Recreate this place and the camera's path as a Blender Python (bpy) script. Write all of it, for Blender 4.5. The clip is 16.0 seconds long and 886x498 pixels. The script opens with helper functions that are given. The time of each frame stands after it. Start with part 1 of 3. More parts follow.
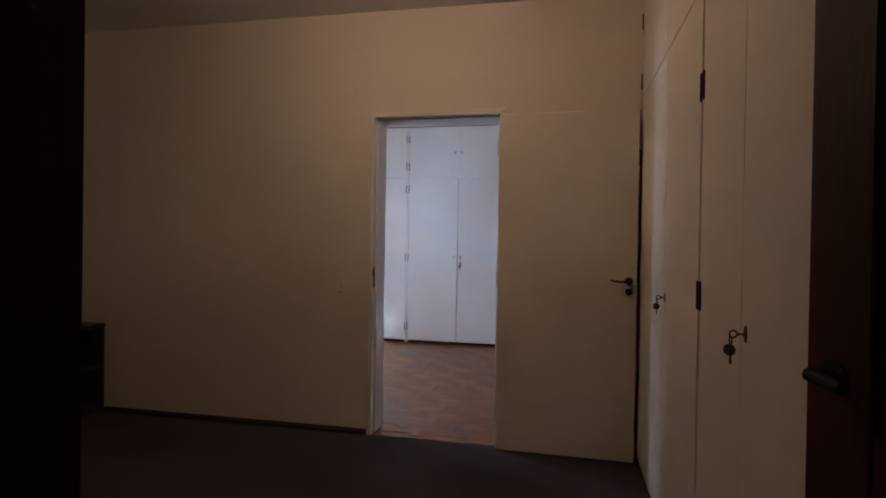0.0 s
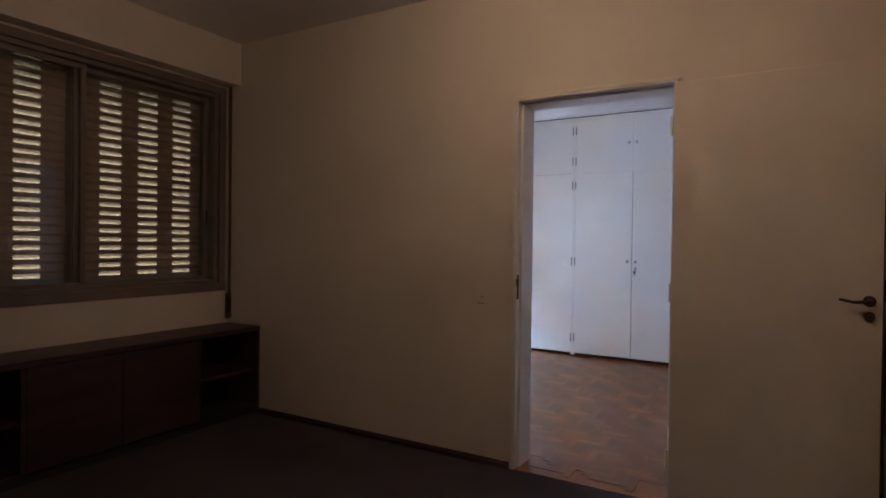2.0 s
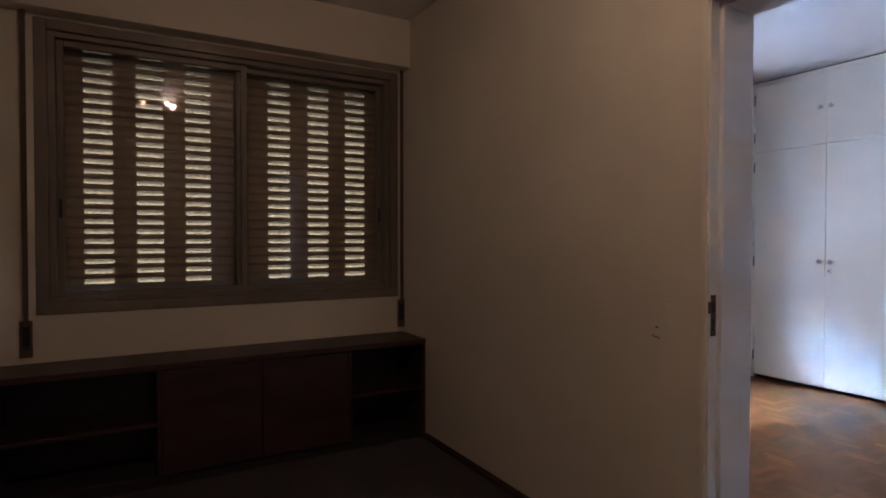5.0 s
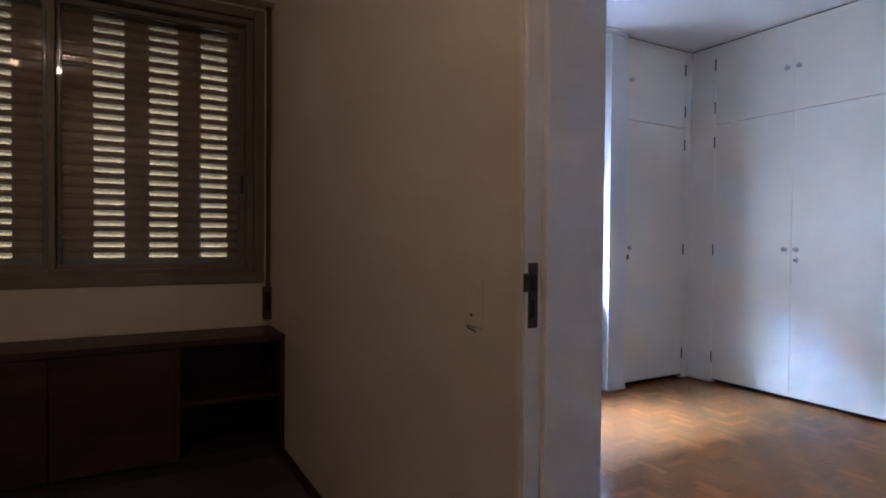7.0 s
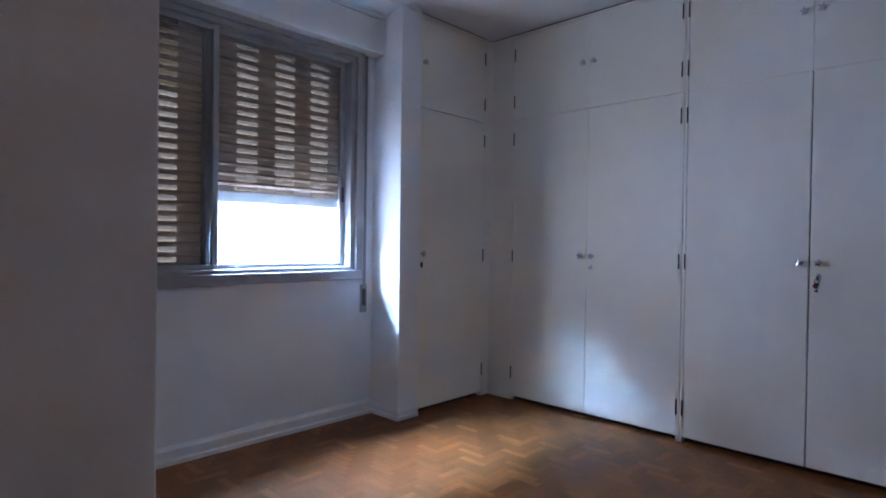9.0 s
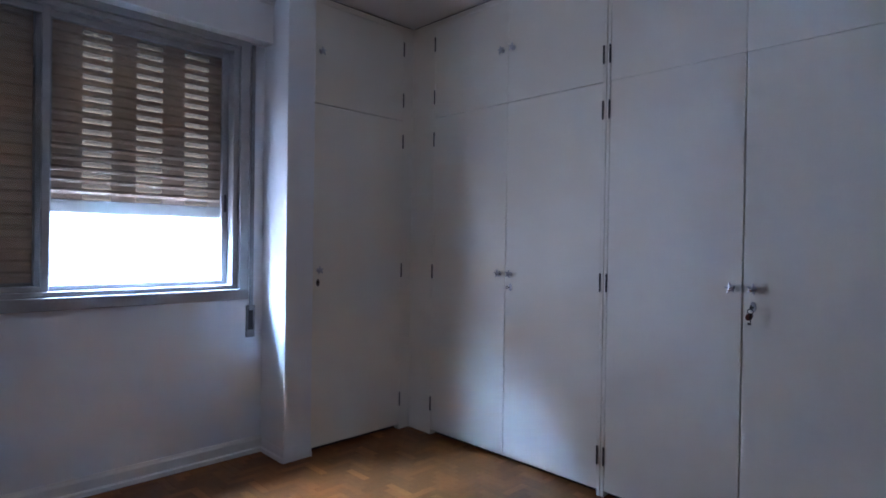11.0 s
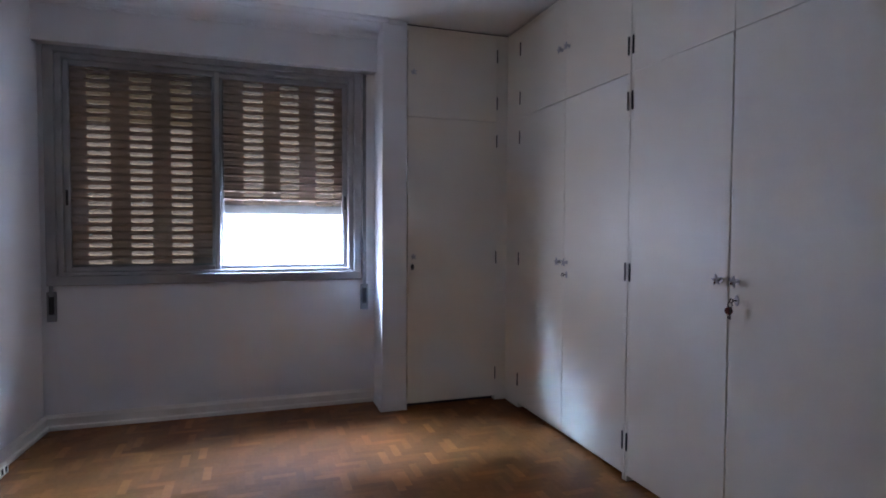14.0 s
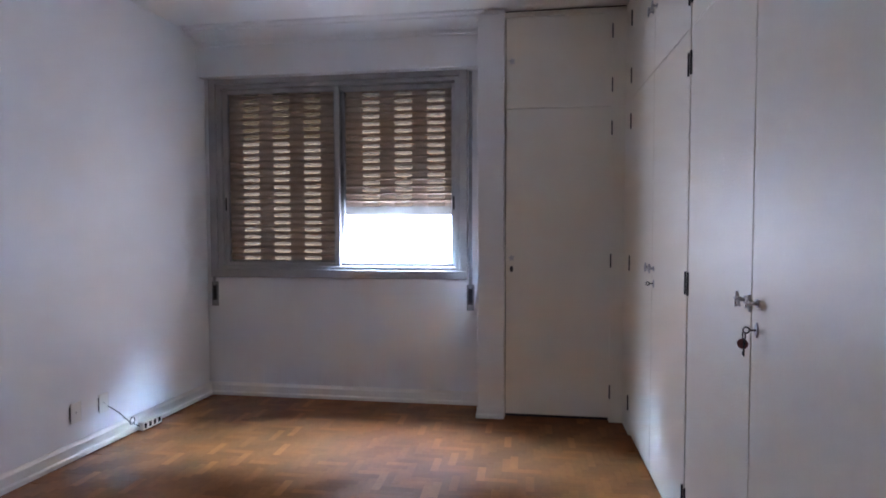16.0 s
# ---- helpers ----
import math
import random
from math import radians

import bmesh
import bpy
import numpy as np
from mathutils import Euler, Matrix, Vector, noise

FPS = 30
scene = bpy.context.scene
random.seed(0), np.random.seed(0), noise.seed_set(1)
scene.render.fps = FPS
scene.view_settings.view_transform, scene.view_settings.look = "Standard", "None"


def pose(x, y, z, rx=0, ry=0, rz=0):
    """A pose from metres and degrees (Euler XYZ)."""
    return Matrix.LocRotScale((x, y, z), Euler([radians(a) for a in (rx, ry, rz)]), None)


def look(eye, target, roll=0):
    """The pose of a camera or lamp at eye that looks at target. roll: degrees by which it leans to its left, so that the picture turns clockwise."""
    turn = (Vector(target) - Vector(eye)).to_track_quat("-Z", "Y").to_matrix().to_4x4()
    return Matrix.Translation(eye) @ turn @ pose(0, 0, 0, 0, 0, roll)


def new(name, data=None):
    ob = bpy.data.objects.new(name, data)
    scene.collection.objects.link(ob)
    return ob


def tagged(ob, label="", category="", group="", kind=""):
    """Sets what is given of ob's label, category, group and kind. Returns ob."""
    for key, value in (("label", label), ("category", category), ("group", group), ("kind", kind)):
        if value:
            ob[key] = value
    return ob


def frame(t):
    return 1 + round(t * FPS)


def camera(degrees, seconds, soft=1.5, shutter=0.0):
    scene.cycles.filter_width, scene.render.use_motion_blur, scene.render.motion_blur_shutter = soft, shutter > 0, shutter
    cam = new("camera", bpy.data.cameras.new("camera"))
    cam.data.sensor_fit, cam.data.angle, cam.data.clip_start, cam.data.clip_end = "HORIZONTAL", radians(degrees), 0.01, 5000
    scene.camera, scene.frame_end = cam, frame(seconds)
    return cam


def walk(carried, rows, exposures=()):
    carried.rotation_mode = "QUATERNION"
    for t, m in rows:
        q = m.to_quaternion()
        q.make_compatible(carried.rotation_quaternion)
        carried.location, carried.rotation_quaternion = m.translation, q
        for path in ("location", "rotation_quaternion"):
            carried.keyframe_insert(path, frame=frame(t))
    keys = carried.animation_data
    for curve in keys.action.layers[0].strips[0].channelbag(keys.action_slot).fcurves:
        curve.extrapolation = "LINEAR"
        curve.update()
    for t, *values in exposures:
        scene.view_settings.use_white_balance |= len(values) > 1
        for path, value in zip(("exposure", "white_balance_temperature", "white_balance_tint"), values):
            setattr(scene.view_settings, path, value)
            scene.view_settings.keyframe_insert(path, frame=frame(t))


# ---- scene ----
cam = camera(75.8, 16.0, soft=1.8)
PATH = [
    (0, (0.261, 0.296, 1.258), (-0.155, 2.252, 1.241), 0.9),
    (0.1, (0.278, 0.323, 1.259), (-0.147, 2.277, 1.238), 0.9),
    (0.5, (0.347, 0.434, 1.26), (-0.132, 2.376, 1.245), 0.9),
    (1, (0.316, 0.635, 1.272), (-0.294, 2.54, 1.252), 0.9),
    (1.5, (0.292, 0.797, 1.277), (-0.511, 2.629, 1.255), 0.8),
    (2, (0.282, 0.859, 1.277), (-0.718, 2.591, 1.256), 0.7),
    (2.5, (0.297, 0.923, 1.279), (-0.876, 2.543, 1.259), 0.6),
    (3, (0.268, 1.092, 1.282), (-1.037, 2.607, 1.264), 0.5),
    (3.5, (0.243, 1.328, 1.306), (-1.203, 2.71, 1.28), 0.4),
    (3.7, (0.259, 1.444, 1.31), (-1.241, 2.766, 1.284), 0.4),
    (5.8, (0.234, 2.579, 1.248), (-1.565, 3.451, 1.213), 0.1),
    (6, (0.225, 2.698, 1.234), (-1.579, 3.562, 1.2), 0.2),
    (6.5, (0.148, 2.911, 1.197), (-1.647, 3.792, 1.162), 0.3),
    (7, (-0.004, 3.098, 1.151), (-1.745, 4.083, 1.116), 0.5),
    (7.5, (-0.093, 3.311, 1.119), (-1.765, 4.408, 1.091), 0.7),
    (8, (-0.179, 3.479, 1.127), (-1.766, 4.696, 1.099), 0.8),
    (8.5, (-0.305, 3.655, 1.137), (-1.775, 5.011, 1.111), 0.9),
    (9, (-0.374, 3.846, 1.182), (-1.758, 5.29, 1.156), 0.8),
    (9.5, (-0.503, 4.057, 1.226), (-1.849, 5.535, 1.198), 0.9),
    (10, (-0.526, 4.315, 1.262), (-1.877, 5.789, 1.232), 0.8),
    (10.2, (-0.493, 4.429, 1.272), (-1.846, 5.901, 1.242), 0.8),
    (12.3, (0.396, 4.821, 1.26), (-1.235, 5.978, 1.226), 0.7),
    (12.5, (0.491, 4.84, 1.26), (-1.162, 5.964, 1.214), 0.6),
    (13, (0.692, 4.962, 1.257), (-1.014, 6.005, 1.199), 0.6),
    (13.5, (0.793, 5.205, 1.273), (-1.032, 6.022, 1.205), 0.5),
    (14, (0.761, 5.472, 1.306), (-1.134, 6.108, 1.231), 0.3),
    (14.5, (0.749, 5.799, 1.305), (-1.205, 6.217, 1.224), 0.2),
    (15, (0.702, 6.077, 1.306), (-1.289, 6.248, 1.219), -0.1),
    (15.5, (0.684, 6.368, 1.323), (-1.312, 6.272, 1.234), -0.1),
    (16, (0.692, 6.65, 1.318), (-1.286, 6.367, 1.235), -0.1),
]
# seconds, stops, white balance and tint, which drift with the light
EXPOSURES = [(0, 8.61, 5860, 19), (3.5, 8.67, 5760, 19), (6, 8.70, 5510, 18), (7, 8.67, 5460, 18), (8, 8.58, 5460, 17), (8.5, 8.25, 5450, 17), (9, 7.89, 5510, 18), (10, 7.63, 5460, 18),
             (12.5, 7.63, 6060, 21), (13.5, 7.55, 6210, 22), (14.5, 7.53, 6350, 22), (15.2, 7.86, 6450, 23), (16, 8.10, 6550, 23)]
walk(cam, [(t, look(eye, target, roll)) for t, eye, target, roll in PATH], EXPOSURES)

# ---- world and lights ----
world = bpy.data.worlds.new("overcast_sky")
scene.world = world
world.use_nodes = True
wn = world.node_tree.nodes
sky = wn.new("ShaderNodeTexSky")
sky.sky_type = "NISHITA"
sky.sun_disc = False
sky.sun_elevation = radians(58)
sky.sun_rotation = radians(-105)
sky.dust_density = 2.0
world.node_tree.links.new(sky.outputs[0], wn["Background"].inputs[0])
wn["Background"].inputs[1].default_value = 0.06
sun = new("sun", bpy.data.lights.new("sun", "SUN"))
# an overcast sky, brightest over the street to the west
sun.data.energy, sun.data.angle, sun.data.color = 5.0, radians(124), (0.38, 0.64, 1.0)
sun.matrix_world = look((-52, -8, 86), (0, 5.7, 1.2))
# the street's light in the gap under the raised shutter
gap = new("window_gap_light", bpy.data.lights.new("window_gap_light", "AREA"))
gap.data.shape, gap.data.size, gap.data.size_y = "RECTANGLE", 0.86, 0.360
gap.data.energy, gap.data.color = 0.078, (0.85, 0.90, 1.0)
gap.matrix_world = look((-3.63, 5.712, 1.212), (0, 5.712, 1.212))

# ---- materials ----
def material(name, base, rough=0.5, metal=0.0, vary=0.12, scale=3.0, fine=60.0, bump=0.1, tint=None, random_tone=0.0, gloss_vary=0.08, stretch=(1, 1, 1), spec=0.5, pop=0.0, varnish=0.0):
    """A surface with tone that varies at two scales, uneven gloss and fine relief."""
    m = bpy.data.materials.new(name)
    m.use_nodes = True
    nt = m.node_tree
    n, l = nt.nodes, nt.links
    b = n["Principled BSDF"]
    b.inputs["Metallic"].default_value = metal
    b.inputs["Specular IOR Level"].default_value = spec
    b.inputs["Coat Weight"].default_value, b.inputs["Coat Roughness"].default_value, b.inputs["Coat IOR"].default_value = varnish, 0.22, 1.36
    co = n.new("ShaderNodeNewGeometry")
    mp = n.new("ShaderNodeMapping")
    mp.inputs["Scale"].default_value = stretch
    l.new(co.outputs["Position"], mp.inputs["Vector"])
    big = n.new("ShaderNodeTexNoise")
    big.inputs["Scale"].default_value, big.inputs["Detail"].default_value = scale, 5
    small = n.new("ShaderNodeTexNoise")
    small.inputs["Scale"].default_value, small.inputs["Detail"].default_value = fine, 4
    l.new(mp.outputs[0], big.inputs["Vector"])
    l.new(mp.outputs[0], small.inputs["Vector"])
    ramp = n.new("ShaderNodeValToRGB")
    other = tint or tuple(c * (1 - 2 * vary) for c in base)
    ramp.color_ramp.elements[0].color = (*other, 1)
    ramp.color_ramp.elements[0].position = 0.3
    ramp.color_ramp.elements[1].color = (*base, 1)
    ramp.color_ramp.elements[1].position = 0.7
    add = n.new("ShaderNodeMath")
    add.operation = "MULTIPLY_ADD"
    add.inputs[1].default_value = 0.35
    l.new(small.outputs["Fac"], add.inputs[0])
    sub = n.new("ShaderNodeMath")
    sub.operation = "MULTIPLY_ADD"
    sub.inputs[1].default_value, sub.inputs[2].default_value = 1.0, -0.17
    l.new(big.outputs["Fac"], sub.inputs[0])
    l.new(sub.outputs[0], add.inputs[2])
    l.new(add.outputs[0], ramp.inputs["Fac"])
    colour = ramp.outputs["Color"]
    if random_tone:
        info = n.new("ShaderNodeObjectInfo")
        geo = n.new("ShaderNodeNewGeometry")
        plus = n.new("ShaderNodeMath")
        plus.operation = "ADD"
        l.new(info.outputs["Random"], plus.inputs[0])
        l.new(geo.outputs["Random Per Island"], plus.inputs[1])
        wrap = n.new("ShaderNodeMath")
        wrap.operation = "FRACT"
        l.new(plus.outputs[0], wrap.inputs[0])
        span = n.new("ShaderNodeMapRange")
        span.inputs["To Min"].default_value, span.inputs["To Max"].default_value = 1 - random_tone, 1 + random_tone
        l.new(wrap.outputs[0], span.inputs["Value"])
        power = n.new("ShaderNodeMath")
        power.operation = "POWER"
        power.inputs[1].default_value = 9
        l.new(wrap.outputs[0], power.inputs[0])
        lift = n.new("ShaderNodeMath")
        lift.operation = "MULTIPLY_ADD"
        lift.inputs[1].default_value = pop
        l.new(power.outputs[0], lift.inputs[0])
        l.new(span.outputs[0], lift.inputs[2])
        hsv = n.new("ShaderNodeHueSaturation")
        l.new(lift.outputs[0], hsv.inputs["Value"])
        l.new(colour, hsv.inputs["Color"])
        colour = hsv.outputs["Color"]
    l.new(colour, b.inputs["Base Color"])
    rr = n.new("ShaderNodeMapRange")
    rr.inputs["To Min"].default_value, rr.inputs["To Max"].default_value = max(0.03, rough - gloss_vary), min(1, rough + gloss_vary)
    l.new(big.outputs["Fac"], rr.inputs["Value"])
    l.new(rr.outputs[0], b.inputs["Roughness"])
    bp = n.new("ShaderNodeBump")
    bp.inputs["Strength"].default_value, bp.inputs["Distance"].default_value = bump, 0.004
    l.new(small.outputs["Fac"], bp.inputs["Height"])
    l.new(bp.outputs[0], b.inputs["Normal"])
    return m


M_WALL1 = material("cream_wall_paint", (0.76, 0.70, 0.61), 0.75, vary=0.04, scale=1.3, fine=220, bump=0.12)
M_WALL2 = material("white_wall_paint", (0.80, 0.80, 0.81), 0.65, vary=0.03, scale=1.2, fine=220, bump=0.12)
M_CEIL = material("white_ceiling_paint", (0.82, 0.82, 0.82), 0.85, vary=0.03, scale=1.0, fine=180, bump=0.1)
M_CUP = material("ivory_gloss_paint", (0.83, 0.785, 0.695), 0.47, vary=0.025, scale=1.6, fine=90, bump=0.05, spec=0.42)
M_LEAF = material("cream_door_paint", (0.78, 0.73, 0.64), 0.5, vary=0.04, scale=2, fine=120, bump=0.05)
M_TRIM = material("white_trim_paint", (0.82, 0.785, 0.74), 0.45, vary=0.04, scale=4, fine=120, bump=0.06)
M_WOOD = material("dark_red_wood", (0.085, 0.024, 0.015), 0.62, vary=0.25, scale=2.2, fine=26, bump=0.15, stretch=(6, 6, 0.7))
M_SHELF = material("dark_stained_wood", (0.060, 0.027, 0.026), 0.4, vary=0.25, scale=2.2, fine=26, bump=0.12, stretch=(5, 0.8, 5))
M_SHELFIN = material("black_stained_wood", (0.040, 0.027, 0.032), 0.5, vary=0.2, scale=3, fine=30, bump=0.1)
M_CARPET = material("charcoal_carpet", (0.085, 0.073, 0.083), 0.95, vary=0.2, scale=1.7, fine=320, bump=0.6, spec=0.15)
M_DARKBASE = material("dark_skirting", (0.05, 0.025, 0.018), 0.5, vary=0.2, scale=5, fine=40)
M_PARQ = material("oak_parquet", (0.236, 0.084, 0.022), 0.55, vary=0.17, scale=3.6, fine=45, bump=0.05, random_tone=0.09, gloss_vary=0.10, spec=0.08, pop=0.38, varnish=0.62)
# same oak, lighter: the sheen of the turned blocks put into the colour
M_PARQ_SHEEN = material("oak_parquet_sheen", (0.262, 0.097, 0.027), 0.55, vary=0.17, scale=3.6, fine=45, bump=0.05, random_tone=0.09, gloss_vary=0.10, spec=0.08, pop=0.38, varnish=0.62)
M_UNDER = material("parquet_glue_joint", (0.16, 0.066, 0.022), 0.7, vary=0.1)
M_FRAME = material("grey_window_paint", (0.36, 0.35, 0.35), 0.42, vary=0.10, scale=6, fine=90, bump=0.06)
# darker, browner copy of the window paint for the dim room
M_FRAME1 = material("darker_window_paint", (0.21, 0.172, 0.145), 0.42, vary=0.10, scale=6, fine=90, bump=0.06)
M_SLAT = material("beige_shutter_plastic", (0.38, 0.255, 0.185), 0.55, vary=0.08, scale=5, fine=90, bump=0.05, random_tone=0.06)
M_SLAT1 = material("brown_shutter_plastic", (0.34, 0.235, 0.165), 0.55, vary=0.08, scale=5, fine=90, bump=0.05, random_tone=0.06)
M_BAR = material("pale_shutter_bar", (0.24, 0.225, 0.21), 0.5, vary=0.06, scale=5)
M_STEEL = material("brushed_steel", (0.50, 0.50, 0.53), 0.30, 1.0, vary=0.06, scale=20, fine=200, bump=0.03)
M_DARKMETAL = material("dark_hinge_steel", (0.055, 0.052, 0.055), 0.45, 0.7, vary=0.15, scale=20)
M_IRON = material("black_iron", (0.02, 0.018, 0.018), 0.7, 0.2, vary=0.15, scale=20)
M_BRONZE = material("aged_bronze", (0.12, 0.085, 0.055), 0.4, 0.9, vary=0.2, scale=25)
M_BLACK = material("black_hollow", (0.012, 0.011, 0.012), 0.8, vary=0.1)
# for the plinths, and for dark fillers that paint the shade in gaps
M_PLINTH_SHADE = material("dark_plinth_and_shade", (0.035, 0.024, 0.022), 0.7, vary=0.15)
M_STRAP = material("grey_shutter_tape", (0.24, 0.24, 0.25), 0.8, vary=0.12, scale=30, fine=300, bump=0.3)
M_STRAP1 = material("brown_shutter_tape", (0.11, 0.075, 0.055), 0.8, vary=0.15, scale=30, fine=300, bump=0.3)
M_PLATE = material("ivory_switch_plastic", (0.78, 0.76, 0.70), 0.35, vary=0.02, scale=5)
M_CABLE = material("grey_cable", (0.12, 0.12, 0.13), 0.5, vary=0.05)
M_TAG = material("red_key_tag", (0.22, 0.07, 0.055), 0.4, vary=0.1, scale=20)
M_LAMPBODY = material("chrome_lamp_body", (0.6, 0.6, 0.6), 0.15, 1.0, vary=0.03)
M_FACADE = material("pale_render", (0.62, 0.61, 0.58), 0.9, vary=0.08, scale=0.4, fine=12, bump=0.2)
M_FACGLASS = material("dark_window_glass", (0.06, 0.07, 0.08), 0.1, vary=0.05)
M_GROUND = material("street_asphalt", (0.055, 0.055, 0.055), 0.9, vary=0.2, scale=0.3, fine=8)
M_ROOF = material("concrete_roof", (0.30, 0.29, 0.28), 0.9, vary=0.15, scale=0.5)


def glass_material():
    m = bpy.data.materials.new("window_glass")
    m.use_nodes = True
    n, l = m.node_tree.nodes, m.node_tree.links
    n.remove(n["Principled BSDF"])
    tr = n.new("ShaderNodeBsdfTransparent")
    tr.inputs[0].default_value = (0.93, 0.95, 0.95, 1)
    gl = n.new("ShaderNodeBsdfGlossy")
    gl.inputs["Roughness"].default_value = 0.02
    fr = n.new("ShaderNodeFresnel")
    fr.inputs["IOR"].default_value = 1.5
    mix = n.new("ShaderNodeMixShader")
    l.new(fr.outputs[0], mix.inputs[0])
    l.new(tr.outputs[0], mix.inputs[1])
    l.new(gl.outputs[0], mix.inputs[2])
    l.new(mix.outputs[0], n["Material Output"].inputs[0])
    return m


def translucent_material(name, colour, share):
    """A sheet that passes a small share of the daylight behind it, in a set tint."""
    m = bpy.data.materials.new(name)
    m.use_nodes = True
    n, l = m.node_tree.nodes, m.node_tree.links
    n.remove(n["Principled BSDF"])
    tr = n.new("ShaderNodeBsdfTranslucent")
    tr.inputs[0].default_value = (*(c * share for c in colour), 1)
    l.new(tr.outputs[0], n["Material Output"].inputs[0])
    return m


def let_through(m, colour, share):
    """Thin plastic that also lets a little light through."""
    n, l = m.node_tree.nodes, m.node_tree.links
    tr = n.new("ShaderNodeBsdfTranslucent")
    tr.inputs[0].default_value = (*colour, 1)
    mix = n.new("ShaderNodeMixShader")
    mix.inputs[0].default_value = share
    l.new(n["Principled BSDF"].outputs[0], mix.inputs[1])
    l.new(tr.outputs[0], mix.inputs[2])
    l.new(mix.outputs[0], n["Material Output"].inputs[0])


def glow_material(name, colour, strength):
    m = bpy.data.materials.new(name)
    m.use_nodes = True
    b = m.node_tree.nodes["Principled BSDF"]
    b.inputs["Emission Color"].default_value = (*colour, 1)
    b.inputs["Emission Strength"].default_value = strength
    return m


M_GLASS = glass_material()
let_through(M_SLAT, (0.85, 0.60, 0.40), 0.026)
let_through(M_SLAT1, (0.85, 0.60, 0.40), 0.005)
# daylight through the slots, its fade and each room's tint put into colour
M_SLOT = translucent_material("slot_daylight", (1.0, 0.57, 0.30), 0.0085)
M_SLOT1 = translucent_material("slot_daylight_warm", (1.0, 0.53, 0.20), 0.0066)
M_SLOT_UPPER = translucent_material("slot_daylight_upper", (1.0, 0.60, 0.36), 0.0040)
M_SLOT_UPPER1 = translucent_material("slot_daylight_upper_dim", (1.0, 0.52, 0.22), 0.0020)
M_BULB = glow_material("warm_bulb", (1.0, 0.72, 0.42), 0.6)
M_BULB_WEAK = glow_material("weak_warm_bulb", (1.0, 0.68, 0.38), 0.02)


# ---- building helpers ----
def box(bm, x0, x1, y0, y1, z0, z1):
    v = [bm.verts.new(p) for p in ((x0, y0, z0), (x1, y0, z0), (x1, y1, z0), (x0, y1, z0), (x0, y0, z1), (x1, y0, z1), (x1, y1, z1), (x0, y1, z1))]
    for f in ((3, 2, 1, 0), (4, 5, 6, 7), (0, 1, 5, 4), (1, 2, 6, 5), (2, 3, 7, 6), (3, 0, 4, 7)):
        bm.faces.new([v[i] for i in f])


def prism(bm, outline, z0, z1):
    """An upright solid over a plan outline, counterclockwise."""
    low = [bm.verts.new((x, y, z0)) for x, y in outline]
    high = [bm.verts.new((x, y, z1)) for x, y in outline]
    bm.faces.new(low[::-1])
    bm.faces.new(high)
    k = len(outline)
    for i in range(k):
        bm.faces.new((low[i], low[(i + 1) % k], high[(i + 1) % k], high[i]))


def sweep(bm, profile, a, b):
    """A solid with a profile of (across, up) steps, pulled straight from plan point a to plan point b; across is to the right of the way."""
    a, b = Vector(a), Vector(b)
    d = (b - a).normalized()
    r = Vector((d.y, -d.x))
    ends = []
    for p in (a, b):
        ends.append([bm.verts.new((p.x + r.x * s, p.y + r.y * s, z)) for s, z in profile])
    k = len(profile)
    for i in range(k):
        bm.faces.new((ends[0][i], ends[0][(i + 1) % k], ends[1][(i + 1) % k], ends[1][i]))
    bm.faces.new(ends[0][::-1])
    bm.faces.new(ends[1])
    bmesh.ops.recalc_face_normals(bm, faces=bm.faces)


def rod(bm, a, b, radius, sides=10, radius2=None):
    a, b = Vector(a), Vector(b)
    m = Matrix.Translation((a + b) / 2) @ (b - a).to_track_quat("Z", "Y").to_matrix().to_4x4()
    bmesh.ops.create_cone(bm, cap_ends=True, segments=sides, radius1=radius, radius2=radius if radius2 is None else radius2, depth=(b - a).length, matrix=m)


def grid_wall(bm, x0, x1, ys, zs, holes):
    """A wall in one piece, cut by the lines ys and zs, without the cells named in holes."""
    for i in range(len(ys) - 1):
        for j in range(len(zs) - 1):
            if (i, j) not in holes:
                box(bm, x0, x1, ys[i], ys[i + 1], zs[j], zs[j + 1])
    bmesh.ops.remove_doubles(bm, verts=bm.verts, dist=0.0005)
    seen = {}
    for f in bm.faces:
        seen.setdefault(tuple(round(c, 3) for c in f.calc_center_median()), []).append(f)
    bmesh.ops.delete(bm, geom=[f for same in seen.values() if len(same) > 1 for f in same], context="FACES_ONLY")


def soften(bm, width=0.002, segments=1):
    bmesh.ops.bevel(bm, geom=list(bm.edges), offset=width, segments=segments, affect="EDGES", profile=0.5)


def mesh_of(name, bm, mats):
    me = bpy.data.meshes.new(name)
    bm.to_mesh(me)
    bm.free()
    for m in mats if isinstance(mats, (list, tuple)) else (mats,):
        me.materials.append(m)
    return me


def part(name, bm, mat, parent=None, label=""):
    ob = new(name, mesh_of(name, bm, mat))
    if parent:
        ob.parent = parent
    if label:
        ob["label"] = label
    return ob


def share(name, me, parent, m=None):
    ob = new(name, me)
    ob.parent = parent
    if m is not None:
        ob.matrix_basis = m
    return ob


def solid(name, mat, *boxes, parent=None, label="", bevel=0.0):
    bm = bmesh.new()
    for b in boxes:
        box(bm, *b)
    if bevel:
        soften(bm, bevel)
    return part(name, bm, mat, parent, label)


def structure(ob, label, category):
    return tagged(ob, label, category, kind="structure")


def empty(name, m, label, category, group=""):
    ob = new(name)
    ob.matrix_basis = m
    return tagged(ob, label, category, group)


